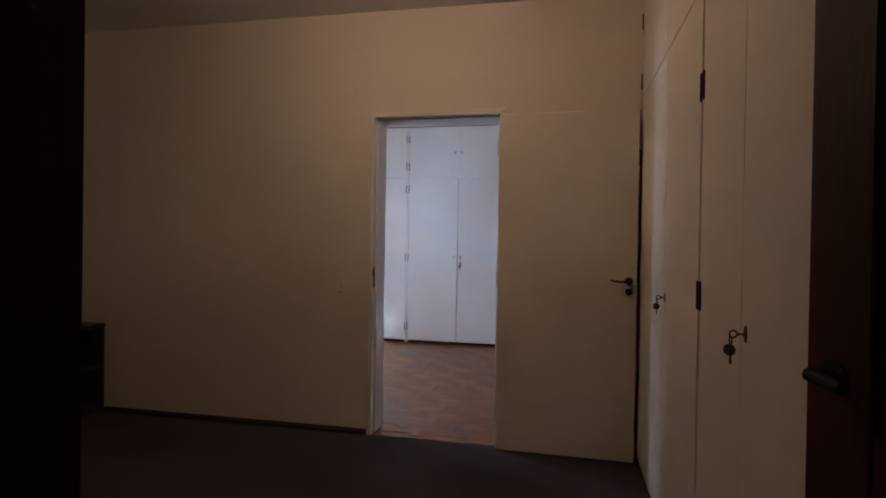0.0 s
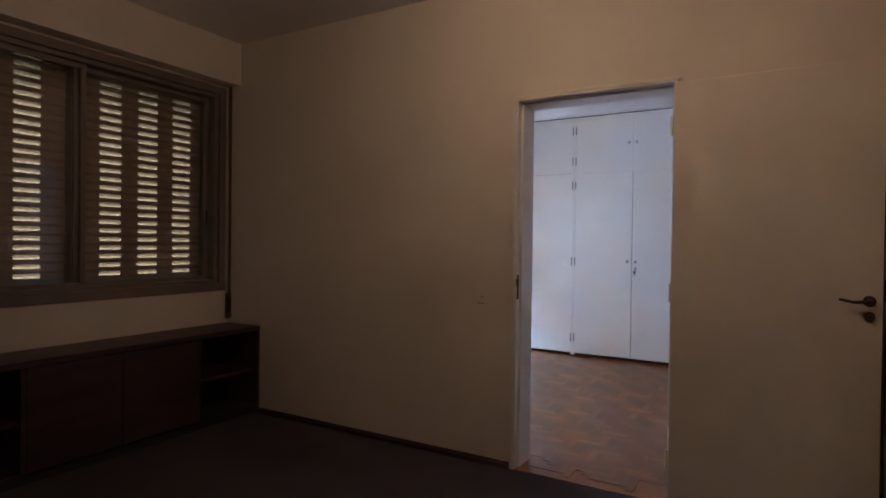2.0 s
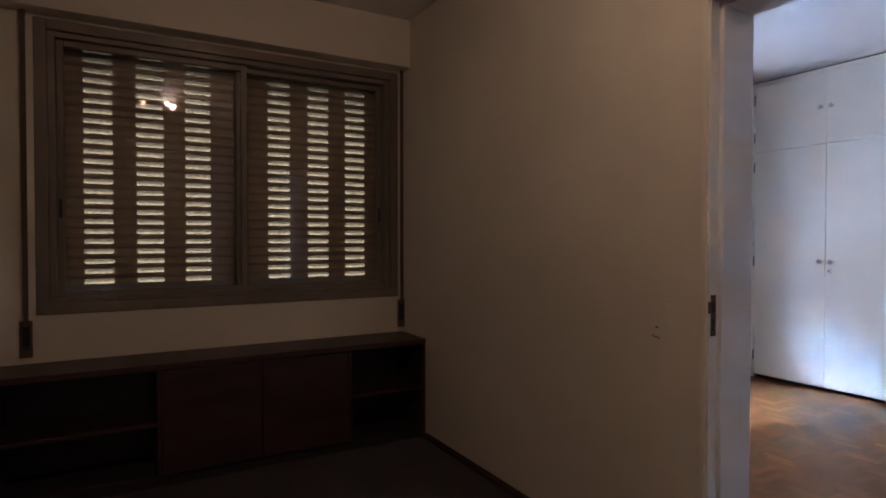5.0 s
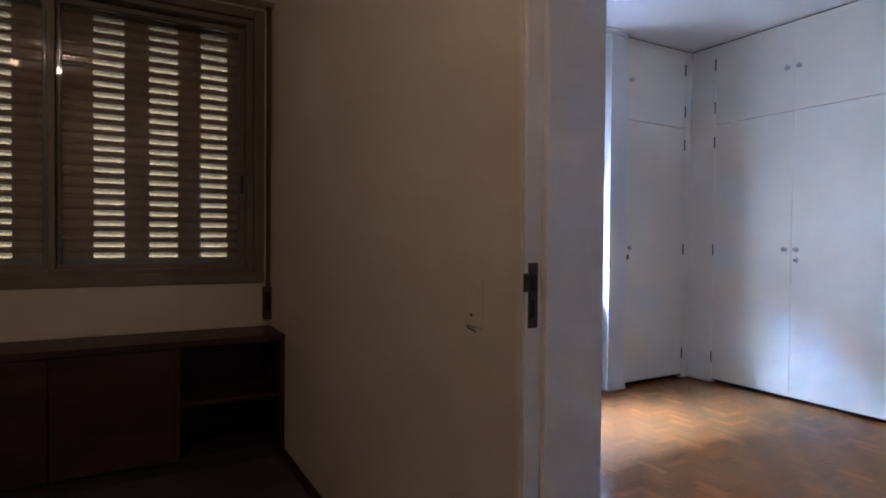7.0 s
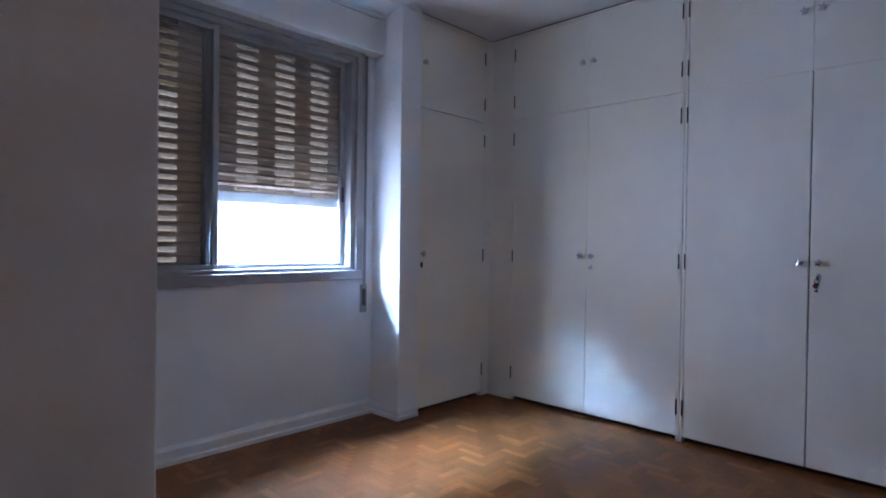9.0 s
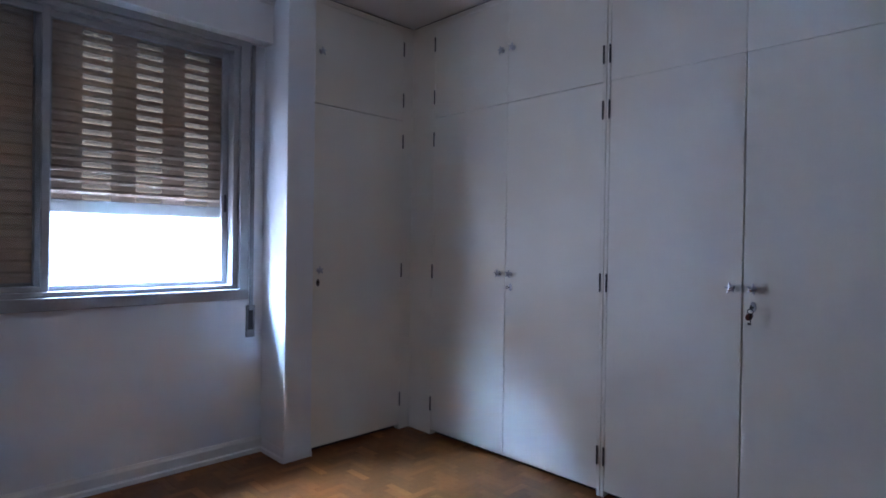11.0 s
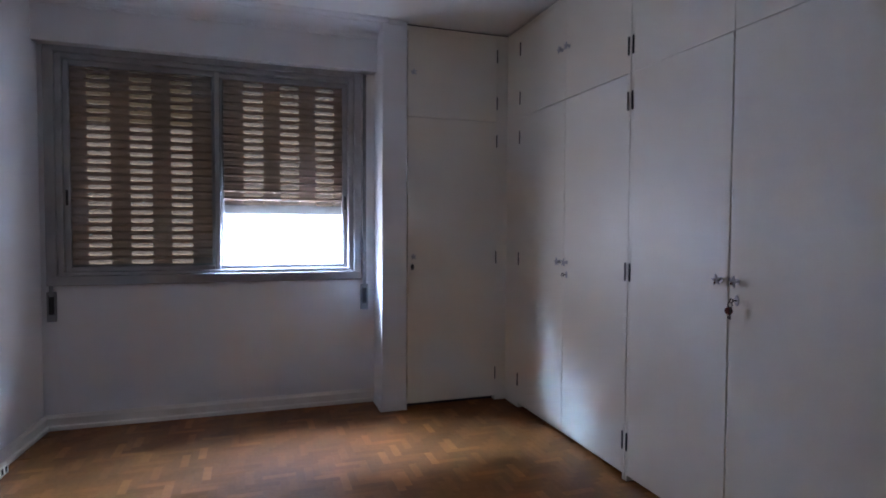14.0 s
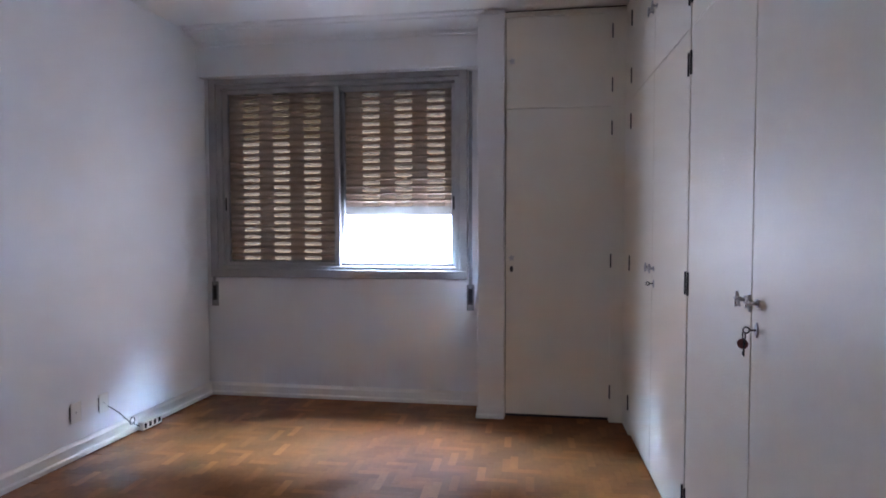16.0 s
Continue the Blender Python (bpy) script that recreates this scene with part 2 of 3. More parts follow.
# ---- plan ----
DOOR_Y, DOOR_FAR = 3.85, 4.046           # wall between the rooms, at the doorway
OPEN_L, OPEN_R, OPEN_T = -0.960, -0.140, 2.078
CEIL1, CEIL2 = 2.77, 2.745
WEST1, WEST2 = -3.36, -3.44              # inner faces of the window wall
OUT = -3.72                              # its outer face
BACK = 0.430                             # inner face of the back wall of the dim room
EAST2, NORTH2 = 2.3, 7.92
CUP_Y, CUP0_X, PIER_X = 7.30, -3.183, -3.155
WARD_X = 0.70


def south(x):
    """The bedroom's face of the wall between the rooms, which runs slightly askew."""
    return DOOR_FAR + max(0.0, (OPEN_L - x)) * 0.068


# ---- structure ----
structure(solid("floor", M_CARPET, (OUT, 1.4, BACK, DOOR_Y + 0.012, -0.2, 0.0)), "charcoal short-pile carpet floor of the dim room", "floor")
structure(solid("floor_hall", M_CARPET, (-1.2, 1.4, -1.6, BACK, -0.2, -0.001)), "dark floor of the unlit hall", "floor")
parquet = structure(solid("floor_parquet", M_UNDER, (OUT, EAST2 + 0.2, DOOR_Y + 0.012, NORTH2 + 0.2, -0.2, -0.006)), "honey-brown oak parquet floor laid in herringbone", "floor")
structure(solid("ceiling", M_CEIL, (OUT, 1.4, BACK - 0.1, DOOR_Y + 0.1, CEIL1, CEIL1 + 0.2)), "plain white plaster ceiling of the dim room", "ceiling")
structure(solid("ceiling_bedroom", M_CEIL, (OUT, EAST2 + 0.2, DOOR_Y + 0.1, NORTH2 + 0.2, CEIL2, CEIL2 + 0.224)), "plain white plaster ceiling of the bright bedroom", "ceiling")
structure(solid("ceiling_hall", M_CEIL, (-1.2, 1.4, -1.6, BACK - 0.1, 2.6, 2.8)), "plain ceiling of the unlit hall", "ceiling")

# wall between the rooms: two solids and a lintel, two coats of paint
def wall_between():
    mid = 3.94
    bm = bmesh.new()
    box(bm, OUT + 0.3, OPEN_L - 0.012, DOOR_Y, mid, -0.1, 2.9)
    box(bm, OPEN_R + 0.012, 1.4, DOOR_Y, mid, -0.1, 2.9)
    box(bm, OPEN_L - 0.012, OPEN_R + 0.012, DOOR_Y, mid, OPEN_T + 0.012, 2.9)
    structure(part("wall_between", bm, M_WALL1), "cream-painted plaster wall with a doorway to the bedroom", "wall")
    bm = bmesh.new()
    prism(bm, [(OUT + 0.3, mid), (OPEN_L - 0.012, mid), (OPEN_L - 0.012, DOOR_FAR), (OUT + 0.3, south(OUT + 0.3))], -0.1, 2.9)
    box(bm, OPEN_R + 0.012, EAST2, mid, DOOR_FAR, -0.1, 2.9)
    box(bm, OPEN_L - 0.012, OPEN_R + 0.012, mid, DOOR_FAR, OPEN_T + 0.012, 2.9)
    structure(part("wall_bedroom_south", bm, M_WALL2), "white-painted plaster wall around the bedroom doorway", "wall")


wall_between()


def door_frame():
    root = empty("doorway_frame", pose(OPEN_L, DOOR_Y, 0), "cream-painted wooden door frame lining the doorway", "door frame")
    root["kind"] = "structure"

    def put(name, *b, mat=M_TRIM, bevel=0.002):
        bm = bmesh.new()
        for q in b:
            box(bm, *q)
        if bevel:
            soften(bm, bevel)
        bmesh.ops.translate(bm, verts=bm.verts, vec=(-OPEN_L, -DOOR_Y, 0))
        return part(name, bm, mat, root)

    y0, step, y1 = DOOR_Y - 0.012, DOOR_Y + 0.034, DOOR_FAR + 0.004
    put("rebate_jamb", (OPEN_L - 0.012, OPEN_L, y0, step, 0, OPEN_T + 0.012))
    put("rebate_jamb", (OPEN_R, OPEN_R + 0.012, y0, step, 0, OPEN_T + 0.012))
    put("rebate_head", (OPEN_L, OPEN_R, y0, step, OPEN_T, OPEN_T + 0.012))
    put("jamb", (OPEN_L - 0.012, OPEN_L + 0.014, step, y1, 0, OPEN_T + 0.012))
    put("jamb", (OPEN_R - 0.014, OPEN_R + 0.012, step, y1, 0, OPEN_T + 0.012))
    put("head", (OPEN_L + 0.014, OPEN_R - 0.014, step, y1, OPEN_T - 0.014, OPEN_T + 0.012))
    put("casing", (OPEN_L - 0.030, OPEN_L - 0.012, DOOR_Y - 0.014, DOOR_Y - 0.001, 0, OPEN_T + 0.030), mat=M_LEAF)
    put("casing", (OPEN_L - 0.012, OPEN_R + 0.03, DOOR_Y - 0.014, DOOR_Y - 0.001, OPEN_T + 0.012, OPEN_T + 0.030), mat=M_LEAF)
    # lock strike plate
    bm = bmesh.new()
    px, pz = OPEN_L + 0.0015, 1.033
    box(bm, px - 0.0015, px + 0.0015, DOOR_Y - 0.004, DOOR_Y + 0.020, pz - 0.069, pz + 0.069)
    box(bm, px - 0.002, px + 0.0015, DOOR_Y - 0.016, DOOR_Y - 0.004, pz + 0.008, pz + 0.047)
    bmesh.ops.translate(bm, verts=bm.verts, vec=(-OPEN_L, -DOOR_Y, 0))
    plate = part("strike_plate", bm, M_BRONZE, root, "worn bronze lock strike plate")
    bm = bmesh.new()
    box(bm, px + 0.0016, px + 0.0022, DOOR_Y, DOOR_Y + 0.014, pz + 0.010, pz + 0.044)
    box(bm, px + 0.0016, px + 0.0022, DOOR_Y + 0.001, DOOR_Y + 0.011, pz - 0.050, pz - 0.008)
    bmesh.ops.translate(bm, verts=bm.verts, vec=(-OPEN_L, -DOOR_Y, 0))
    part("bolt_hole", bm, M_BLACK, plate)


door_frame()


def leaf_door():
    """The plain flush door, opened flat against the wall."""
    root = empty("door_open", pose(OPEN_R, DOOR_Y - 0.05, 0, 0, 0, -1.6), "cream flush wooden door opened flat against the wall", "door")
    w = 0.818
    solid("leaf", M_LEAF, (0.008, w, -0.034, 0.0, 0.008, 2.055), parent=root, bevel=0.002)
    # dark strip along the free edge of the leaf
    solid("leaf_edge", M_DARKBASE, (w - 0.001, w + 0.004, -0.031, -0.002, 0.012, 2.05), parent=root, label="dark strip along the door edge")
    for z in (0.25, 1.05, 1.85):
        bm = bmesh.new()
        rod(bm, (0.0, -0.030, z - 0.045), (0.0, -0.030, z + 0.045), 0.007)
        part("hinge", bm, M_LEAF, root)
    # lever, its rose and the keyhole rose
    bm = bmesh.new()
    x, z = w - 0.045, 1.06
    rod(bm, (x, -0.034, z), (x, -0.042, z), 0.023, 20)
    rod(bm, (x, -0.040, z), (x, -0.075, z), 0.008, 12)
    rod(bm, (x + 0.006, -0.072, z), (x - 0.060, -0.072, z - 0.004), 0.008, 12, 0.006)
    rod(bm, (x - 0.058, -0.072, z - 0.004), (x - 0.105, -0.070, z + 0.006), 0.006, 12)
    part("lever_handle", bm, M_BRONZE, root, "dark bronze lever handle")
    bm = bmesh.new()
    rod(bm, (x, -0.034, z - 0.062), (x, -0.041, z - 0.062), 0.020, 20)
    box(bm, x - 0.004, x + 0.004, -0.055, -0.041, z - 0.078, z - 0.052)
    part("keyhole_rose", bm, M_BRONZE, root)


leaf_door()


# window wall with two openings
W1 = dict(y0=1.757, y1=3.802, z0=0.905, z1=2.44, mull=2.785, post=2.795, x=-3.40)
W2 = dict(y0=4.254, y1=6.227, z0=0.935, z1=2.45, mull=5.238, post=5.248, x=-3.46)


def window_wall():
    bm = bmesh.new()
    grid_wall(bm, OUT, WEST1, (BACK - 0.1, W1["y0"], W1["y1"], 3.9), (-0.2, W1["z0"], W1["z1"], 2.95), {(1, 1)})
    structure(part("wall_west", bm, M_WALL1), "cream-painted outer wall with a wide shuttered window", "wall")
    bm = bmesh.new()
    grid_wall(bm, OUT, WEST2, (3.9, W2["y0"], W2["y1"], NORTH2 + 0.2), (-0.2, W2["z0"], W2["z1"], 2.95), {(1, 1)})
    structure(part("wall_west_bedroom", bm, M_WALL2), "white-painted outer wall with a wide half-raised shutter window", "wall")
    bm = bmesh.new()
    box(bm, WEST2, PIER_X, 6.337, 6.515, 0, CEIL2)
    soften(bm, 0.004, 2)
    structure(part("wall_pier", bm, M_WALL2), "white-painted pier beside the window and cupboard", "wall")


window_wall()

bm = bmesh.new()
box(bm, EAST2, EAST2 + 0.2, DOOR_FAR - 0.1, NORTH2 + 0.2, -0.2, 2.95)
structure(part("wall_east", bm, M_WALL2), "plain white-painted bedroom wall", "wall")
bm = bmesh.new()
box(bm, WEST2, EAST2, NORTH2, NORTH2 + 0.2, -0.2, 2.95)
box(bm, -0.345, EAST2, 7.345, NORTH2, -0.2, 2.95)
structure(part("wall_north", bm, M_WALL2), "plain white-painted wall beside the wardrobes", "wall")
bm = bmesh.new()
box(bm, WARD_X + 0.62, 1.4, BACK, DOOR_Y, -0.2, 2.95)
box(bm, 0.95, WARD_X + 0.62, BACK, 1.31, -0.2, 2.95)
structure(part("wall_east_dim_room", bm, M_WALL1), "plain cream-painted wall behind the open dark door", "wall")
bm = bmesh.new()
box(bm, OUT, 0.10, BACK - 0.1, BACK, -0.2, 2.95)
box(bm, 0.89, 1.4, BACK - 0.1, BACK, -0.2, 2.95)
box(bm, 0.10, 0.89, BACK - 0.1, BACK, 2.13, 2.95)
structure(part("wall_south", bm, M_WALL1), "cream-painted wall with the doorway to the hall", "wall")
bm = bmesh.new()
box(bm, -1.2, -1.0, -1.6, BACK - 0.1, -0.2, 2.8)
box(bm, 1.2, 1.4, -1.6, BACK - 0.1, -0.2, 2.8)
box(bm, -1.0, 1.2, -1.6, -1.4, -0.2, 2.8)
structure(part("wall_hall", bm, M_WALL1), "plain walls of the unlit hall", "wall")

# boxed shutter housings above the windows
bm = bmesh.new()
box(bm, WEST1 - 0.02, -3.24, BACK, DOOR_Y, 2.455, CEIL1)
structure(part("trim_shutter_box", bm, M_WALL1), "cream boxed shutter housing above the window", "trim")
bm = bmesh.new()
prism(bm, [(WEST2 - 0.02, south(-3.46)), (-3.335, south(-3.335)), (-3.335, 6.337), (WEST2 - 0.02, 6.337)], 2.433, CEIL2)
structure(part("trim_shutter_box_bedroom", bm, M_WALL2), "white boxed shutter housing above the window", "trim")


# the moulding stands out to the east of its line
def cornice_profile(bm, prof, x, ya, yb):
    rows = []
    for y in (ya, yb):
        rows.append([bm.verts.new((x + s, y, z)) for s, z in prof])
    k = len(prof)
    for i in range(k):
        bm.faces.new((rows[0][i], rows[0][(i + 1) % k], rows[1][(i + 1) % k], rows[1][i]))
    bm.faces.new(rows[0][::-1])
    bm.faces.new(rows[1])
    bmesh.ops.recalc_face_normals(bm, faces=bm.faces)


PROF = [(0, 2.655), (0.014, 2.655), (0.016, 2.668)]
for i in range(9):
    a = math.pi / 2 * i / 8
    PROF.append((0.022 + 0.140 * (1 - math.cos(a)), 2.672 + 0.042 * math.sin(a)))
PROF += [(0.172, 2.716), (0.174, 2.724), (0.200, 2.728), (0.213, 2.735), (0.216, CEIL2), (0, CEIL2)]
bm = bmesh.new()
cornice_profile(bm, PROF, -3.335, south(-3.335) + 0.001, 6.38)
structure(part("trim_cornice", bm, M_WALL2), "white moulded plaster cornice along the shutter housing", "trim")
bm = bmesh.new()
box(bm, PIER_X, PIER_X + 0.012, 6.38, 6.475, 2.715, CEIL2)
structure(part("trim_cornice_end", bm, M_WALL2), "white cornice end on the pier", "trim")


# skirting boards
def skirting(name, a, b, mat, label, h=0.095, t=0.018, toe=0.010):
    bm = bmesh.new()
    prof = [(0, 0), (t + toe, 0), (t + toe, 0.022), (t, 0.030), (t, h - 0.020), (t * 0.5, h - 0.006), (t * 0.4, h), (0, h)]
    sweep(bm, prof, a, b)
    structure(part(name, bm, mat), label, "baseboard")


skirting("baseboard", (WEST2, south(WEST2)), (WEST2, 6.337), M_TRIM, "white moulded wooden skirting under the window")
skirting("baseboard_south", (OPEN_L - 0.02, DOOR_FAR), (WEST2, south(WEST2)), M_TRIM, "white moulded wooden skirting of the bedroom wall")
skirting("baseboard_pier_side", (WEST2 + 0.028, 6.337), (PIER_X + 0.006, 6.337), M_WALL2, "low white skirting round the pier", 0.075, 0.006, 0.006)
skirting("baseboard_pier", (PIER_X, 6.337 - 0.006), (PIER_X, 6.515), M_WALL2, "low white skirting round the pier", 0.075, 0.006, 0.006)
skirting("baseboard_dim_room", (-3.0, DOOR_Y), (OPEN_L - 0.03, DOOR_Y), M_DARKBASE, "low dark wooden skirting of the cream wall", 0.035, 0.010)
structure(solid("trim_threshold", M_PARQ, (OPEN_L, OPEN_R, DOOR_Y - 0.012, DOOR_Y + 0.03, -0.01, 0.004), bevel=0.002), "worn wooden threshold strip of the doorway", "threshold")

# ---- windows and shutters ----
SLOT_H = 0.028


def slat_mesh(width, pitch, apart, wide, gape, slot, upper, plastic=M_SLAT):
    """One shutter slat, bowed, with three slots under it; added sheets in them stand in for the daylight."""
    bm = bmesh.new()
    steps = 4
    rows = []
    for i in range(steps + 1):
        u = i / steps
        rows.append((0.010 * math.sin(math.pi * u), SLOT_H + (pitch - SLOT_H) * u))
    ring = rows + [(x - 0.004, z) for x, z in rows][::-1]
    ends = [[bm.verts.new((x, y, z)) for x, z in ring] for y in (-width / 2, width / 2)]
    k = len(ring)
    for i in range(k):
        bm.faces.new((ends[0][i], ends[0][(i + 1) % k], ends[1][(i + 1) % k], ends[1][i]))
    bm.faces.new(ends[0])
    bm.faces.new(ends[1][::-1])
    # solid bridges between the slots
    edges = [-width / 2]
    for c in (-apart, 0, apart):
        edges += [c - wide / 2, c + wide / 2]
    edges.append(width / 2)
    for a, b in zip(edges[::2], edges[1::2]):
        box(bm, -0.005, -0.001, a, b, 0.0, SLOT_H + 0.001)
    # sheets in place of daylight through the slots, made brightest at the bottom edge
    first = len(bm.faces)
    for a, b in zip(edges[1:-1:2], edges[2:-1:2]):
        x, top = -0.0035, SLOT_H + 0.0005
        for z0, z1 in ((0.0, gape), (gape, top)):
            bm.faces.new([bm.verts.new(p) for p in ((x, a, z0), (x, b, z0), (x, b, z1), (x, a, z1))])
    bmesh.ops.recalc_face_normals(bm, faces=bm.faces)
    bm.faces.ensure_lookup_table()
    for i, f in enumerate(bm.faces[first:]):
        f.material_index = 1 + i % 2
    return mesh_of("slat", bm, (plastic, slot, upper))


def shutter(yc, width, z0, z1, label, me, pitch, plane, dim_rows=0, bar=0.050):
    root = empty("roller_shutter", pose(plane, yc, z0), label, "shutter", "roller shutters")
    solid("bottom_bar", M_BAR, (-0.008, 0.006, -width / 2, width / 2, 0.0, bar), parent=root, label="pale bottom bar of the shutter", bevel=0.002)
    n = int((z1 - z0 - bar) / pitch)
    for i in range(n):
        share("slat", SLAT_DIM if i >= n - dim_rows else me, root, pose(0, 0, bar + i * pitch))
    return root


def window(w, room):
    """Grey frame, two sliding sashes with glass, and the guide rails."""
    root = empty("window_%d" % room, pose(w["x"], (w["y0"] + w["y1"]) / 2, w["z0"]), "grey-painted two-sash sliding window with a roller shutter outside", "window")
    root["kind"] = "structure"
    yc = (w["y0"] + w["y1"]) / 2
    x0, zb = w["x"], w["z0"]

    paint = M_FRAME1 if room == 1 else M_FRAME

    def put(name, *b, mat=paint, bevel=0.003, parent=root, label=""):
        bm = bmesh.new()
        for q in b:
            box(bm, *q)
        if bevel:
            soften(bm, bevel)
        bmesh.ops.translate(bm, verts=bm.verts, vec=(-x0, -yc, -zb))
        return part(name, bm, mat, parent, label)

    y0, y1, z0, z1, m = w["y0"], w["y1"], w["z0"], w["z1"], w["mull"]
    f = 0.045
    front, rear = x0 + 0.045, x0 - 0.165
    # outer frame, stepped
    put("window_frame", (rear, front, y0 - 0.012, y0 + f, z0, z1), (rear, front - 0.02, y0 + f, y0 + f + 0.035, z0, z1))
    put("window_frame", (rear, front, y1 - f, y1 + 0.012, z0, z1), (rear, front - 0.02, y1 - f - 0.035, y1 - f, z0, z1))
    put("window_frame", (rear, front, y0 + f, y1 - f, z1 - 0.055, z1), (rear, front - 0.022, y0 + f, y1 - f, z1 - 0.085, z1 - 0.055))
    put("window_sill", (rear, front + 0.004, y0 - 0.012, y1 + 0.012, z0 - 0.012, z0 + 0.050), (rear, front - 0.022, y0 + f, y1 - f, z0 + 0.050, z0 + 0.075))
    put("shutter_guide", (x0 - 0.160, x0 - 0.080, w["post"] - 0.036, w["post"] + 0.036, z0 + 0.03, z1 - 0.05))
    # two sashes, one sliding behind the other
    lo, hi = z0 + 0.075, z1 - 0.085
    for name, a, b, px in (("sash", y0 + f + 0.035, m + 0.028, x0 - 0.010), ("sash", m - 0.028, y1 - f - 0.035, x0 - 0.045)):
        s = 0.034
        sash = put(name, (px - 0.026, px, a, a + s, lo, hi), (px - 0.026, px, b - s, b, lo, hi), (px - 0.026, px, a + s, b - s, hi - s, hi), (px - 0.026, px, a + s, b - s, lo, lo + s * 0.8))
        pane = put("pane", (px - 0.015, px - 0.011, a + s - 0.004, b - s + 0.004, lo + s * 0.8 - 0.004, hi - s + 0.004), mat=M_GLASS, bevel=0, parent=sash)
        pane.visible_shadow = False
        hy = a + s / 2 if a < m - 0.1 else b - s / 2
        put("latch", (px + 0.001, px + 0.009, hy - 0.007, hy + 0.007, z0 + 0.50, z0 + 0.60), mat=M_DARKMETAL, parent=sash)
    return root


PITCH1, PITCH2 = 0.0570, 0.0558
SLAT = slat_mesh(0.94, PITCH2, 0.2515, 0.134, 0.011, M_SLOT, M_SLOT_UPPER)
# for top rows: the overhang's shade made with a dimmer slot sheet
SLAT_DIM = slat_mesh(0.94, PITCH2, 0.2515, 0.134, 0.004, M_SLOT, M_SLOT_UPPER1)
SLAT1 = slat_mesh(0.955, PITCH1, 0.263, 0.143, 0.013, M_SLOT1, M_SLOT_UPPER1, M_SLAT1)
window(W1, 1)
window(W2, 2)
P1, P2 = -3.550, -3.570
TOP = 2.43
shutter(2.287, 0.955, 0.985, TOP, "brown slatted roller shutter fully lowered outside the window", SLAT1, PITCH1, P1)
shutter(3.306, 0.955, 0.985, TOP, "brown slatted roller shutter fully lowered outside the window", SLAT1, PITCH1, P1)
shutter(4.763, 0.94, 1.000, TOP, "brown slatted roller shutter fully lowered outside the window", SLAT, PITCH2, P2, 7)
shutter(5.737, 0.94, 1.396, TOP, "brown slatted roller shutter raised to leave a bright gap", SLAT, PITCH2, P2, bar=0.068)


def strap(y, x, top, box_top, tape, label, slim=0.024):
    root = empty("shutter_strap", pose(x, y, box_top - 0.19), label, "shutter strap", "shutter straps")
    h = top - (box_top - 0.19)
    bm = bmesh.new()
    box(bm, 0.012, 0.0145, -slim / 2, slim / 2, 0.16, h)
    part("tape", bm, tape, root)
    bm = bmesh.new()
    box(bm, 0.0, 0.010, -slim * 1.15, slim * 1.15, 0.0, 0.19)
    soften(bm, 0.003)
    part("winder_plate", bm, M_STRAP if tape is M_STRAP else M_STRAP1, root)
    bm = bmesh.new()
    box(bm, 0.0095, 0.0108, -slim * 0.65, slim * 0.65, 0.045, 0.17)
    part("winder_slot", bm, M_BLACK, root)
    bm = bmesh.new()
    rod(bm, (0.012, -slim * 0.6, 0.052), (0.012, slim * 0.6, 0.052), 0.006)
    part("roller", bm, M_DARKMETAL, root)


strap(4.264, WEST2, 2.425, 0.885, M_STRAP, "grey shutter tape hanging into a wall winder")
strap(6.262, WEST2, 2.425, 0.885, M_STRAP, "grey shutter tape hanging into a wall winder")
strap(3.828, WEST1 + 0.02, 2.455, 0.870, M_STRAP1, "dark brown shutter tape hanging into a wall winder")
strap(1.705, WEST1 + 0.02, 2.455, 0.870, M_STRAP1, "dark brown shutter tape hanging into a wall winder")

# ---- cupboards of the bright room ----
def star_mesh():
    bm = bmesh.new()
    pts = [(math.sin(math.pi * i / 5) * (0.025 if i % 2 == 0 else 0.0110), math.cos(math.pi * i / 5) * (0.025 if i % 2 == 0 else 0.0110)) for i in range(10)]
    fr = [bm.verts.new((x, -0.027, z)) for x, z in pts]
    bk = [bm.verts.new((x, -0.020, z)) for x, z in pts]
    tip = bm.verts.new((0, -0.031, 0))
    for i in range(10):
        j = (i + 1) % 10
        bm.faces.new((fr[i], fr[j], tip))
        bm.faces.new((bk[i], bk[j], fr[j], fr[i]))
    bm.faces.new(bk[::-1])
    bmesh.ops.recalc_face_normals(bm, faces=bm.faces)
    rod(bm, (0, 0, 0), (0, -0.021, 0), 0.006, 10)
    rod(bm, (0, 0, 0), (0, -0.004, 0), 0.012, 14)
    return mesh_of("star_knob", bm, M_STEEL)


def hinge_mesh():
    bm = bmesh.new()
    rod(bm, (0, -0.006, -0.042), (0, -0.006, 0.042), 0.0046, 8)
    rod(bm, (0, -0.006, -0.047), (0, -0.006, -0.042), 0.004, 8)
    rod(bm, (0, -0.006, 0.042), (0, -0.006, 0.047), 0.004, 8)
    return mesh_of("hinge", bm, M_DARKMETAL)


def plate_mesh(metal):
    bm = bmesh.new()
    bmesh.ops.create_cone(bm, cap_ends=True, segments=20, radius1=0.013, radius2=0.011, depth=0.003, matrix=pose(0, -0.0015, 0, 90))
    bmesh.ops.scale(bm, vec=(0.95, 1, 1.7), verts=bm.verts)
    return mesh_of("keyhole_plate", bm, metal)


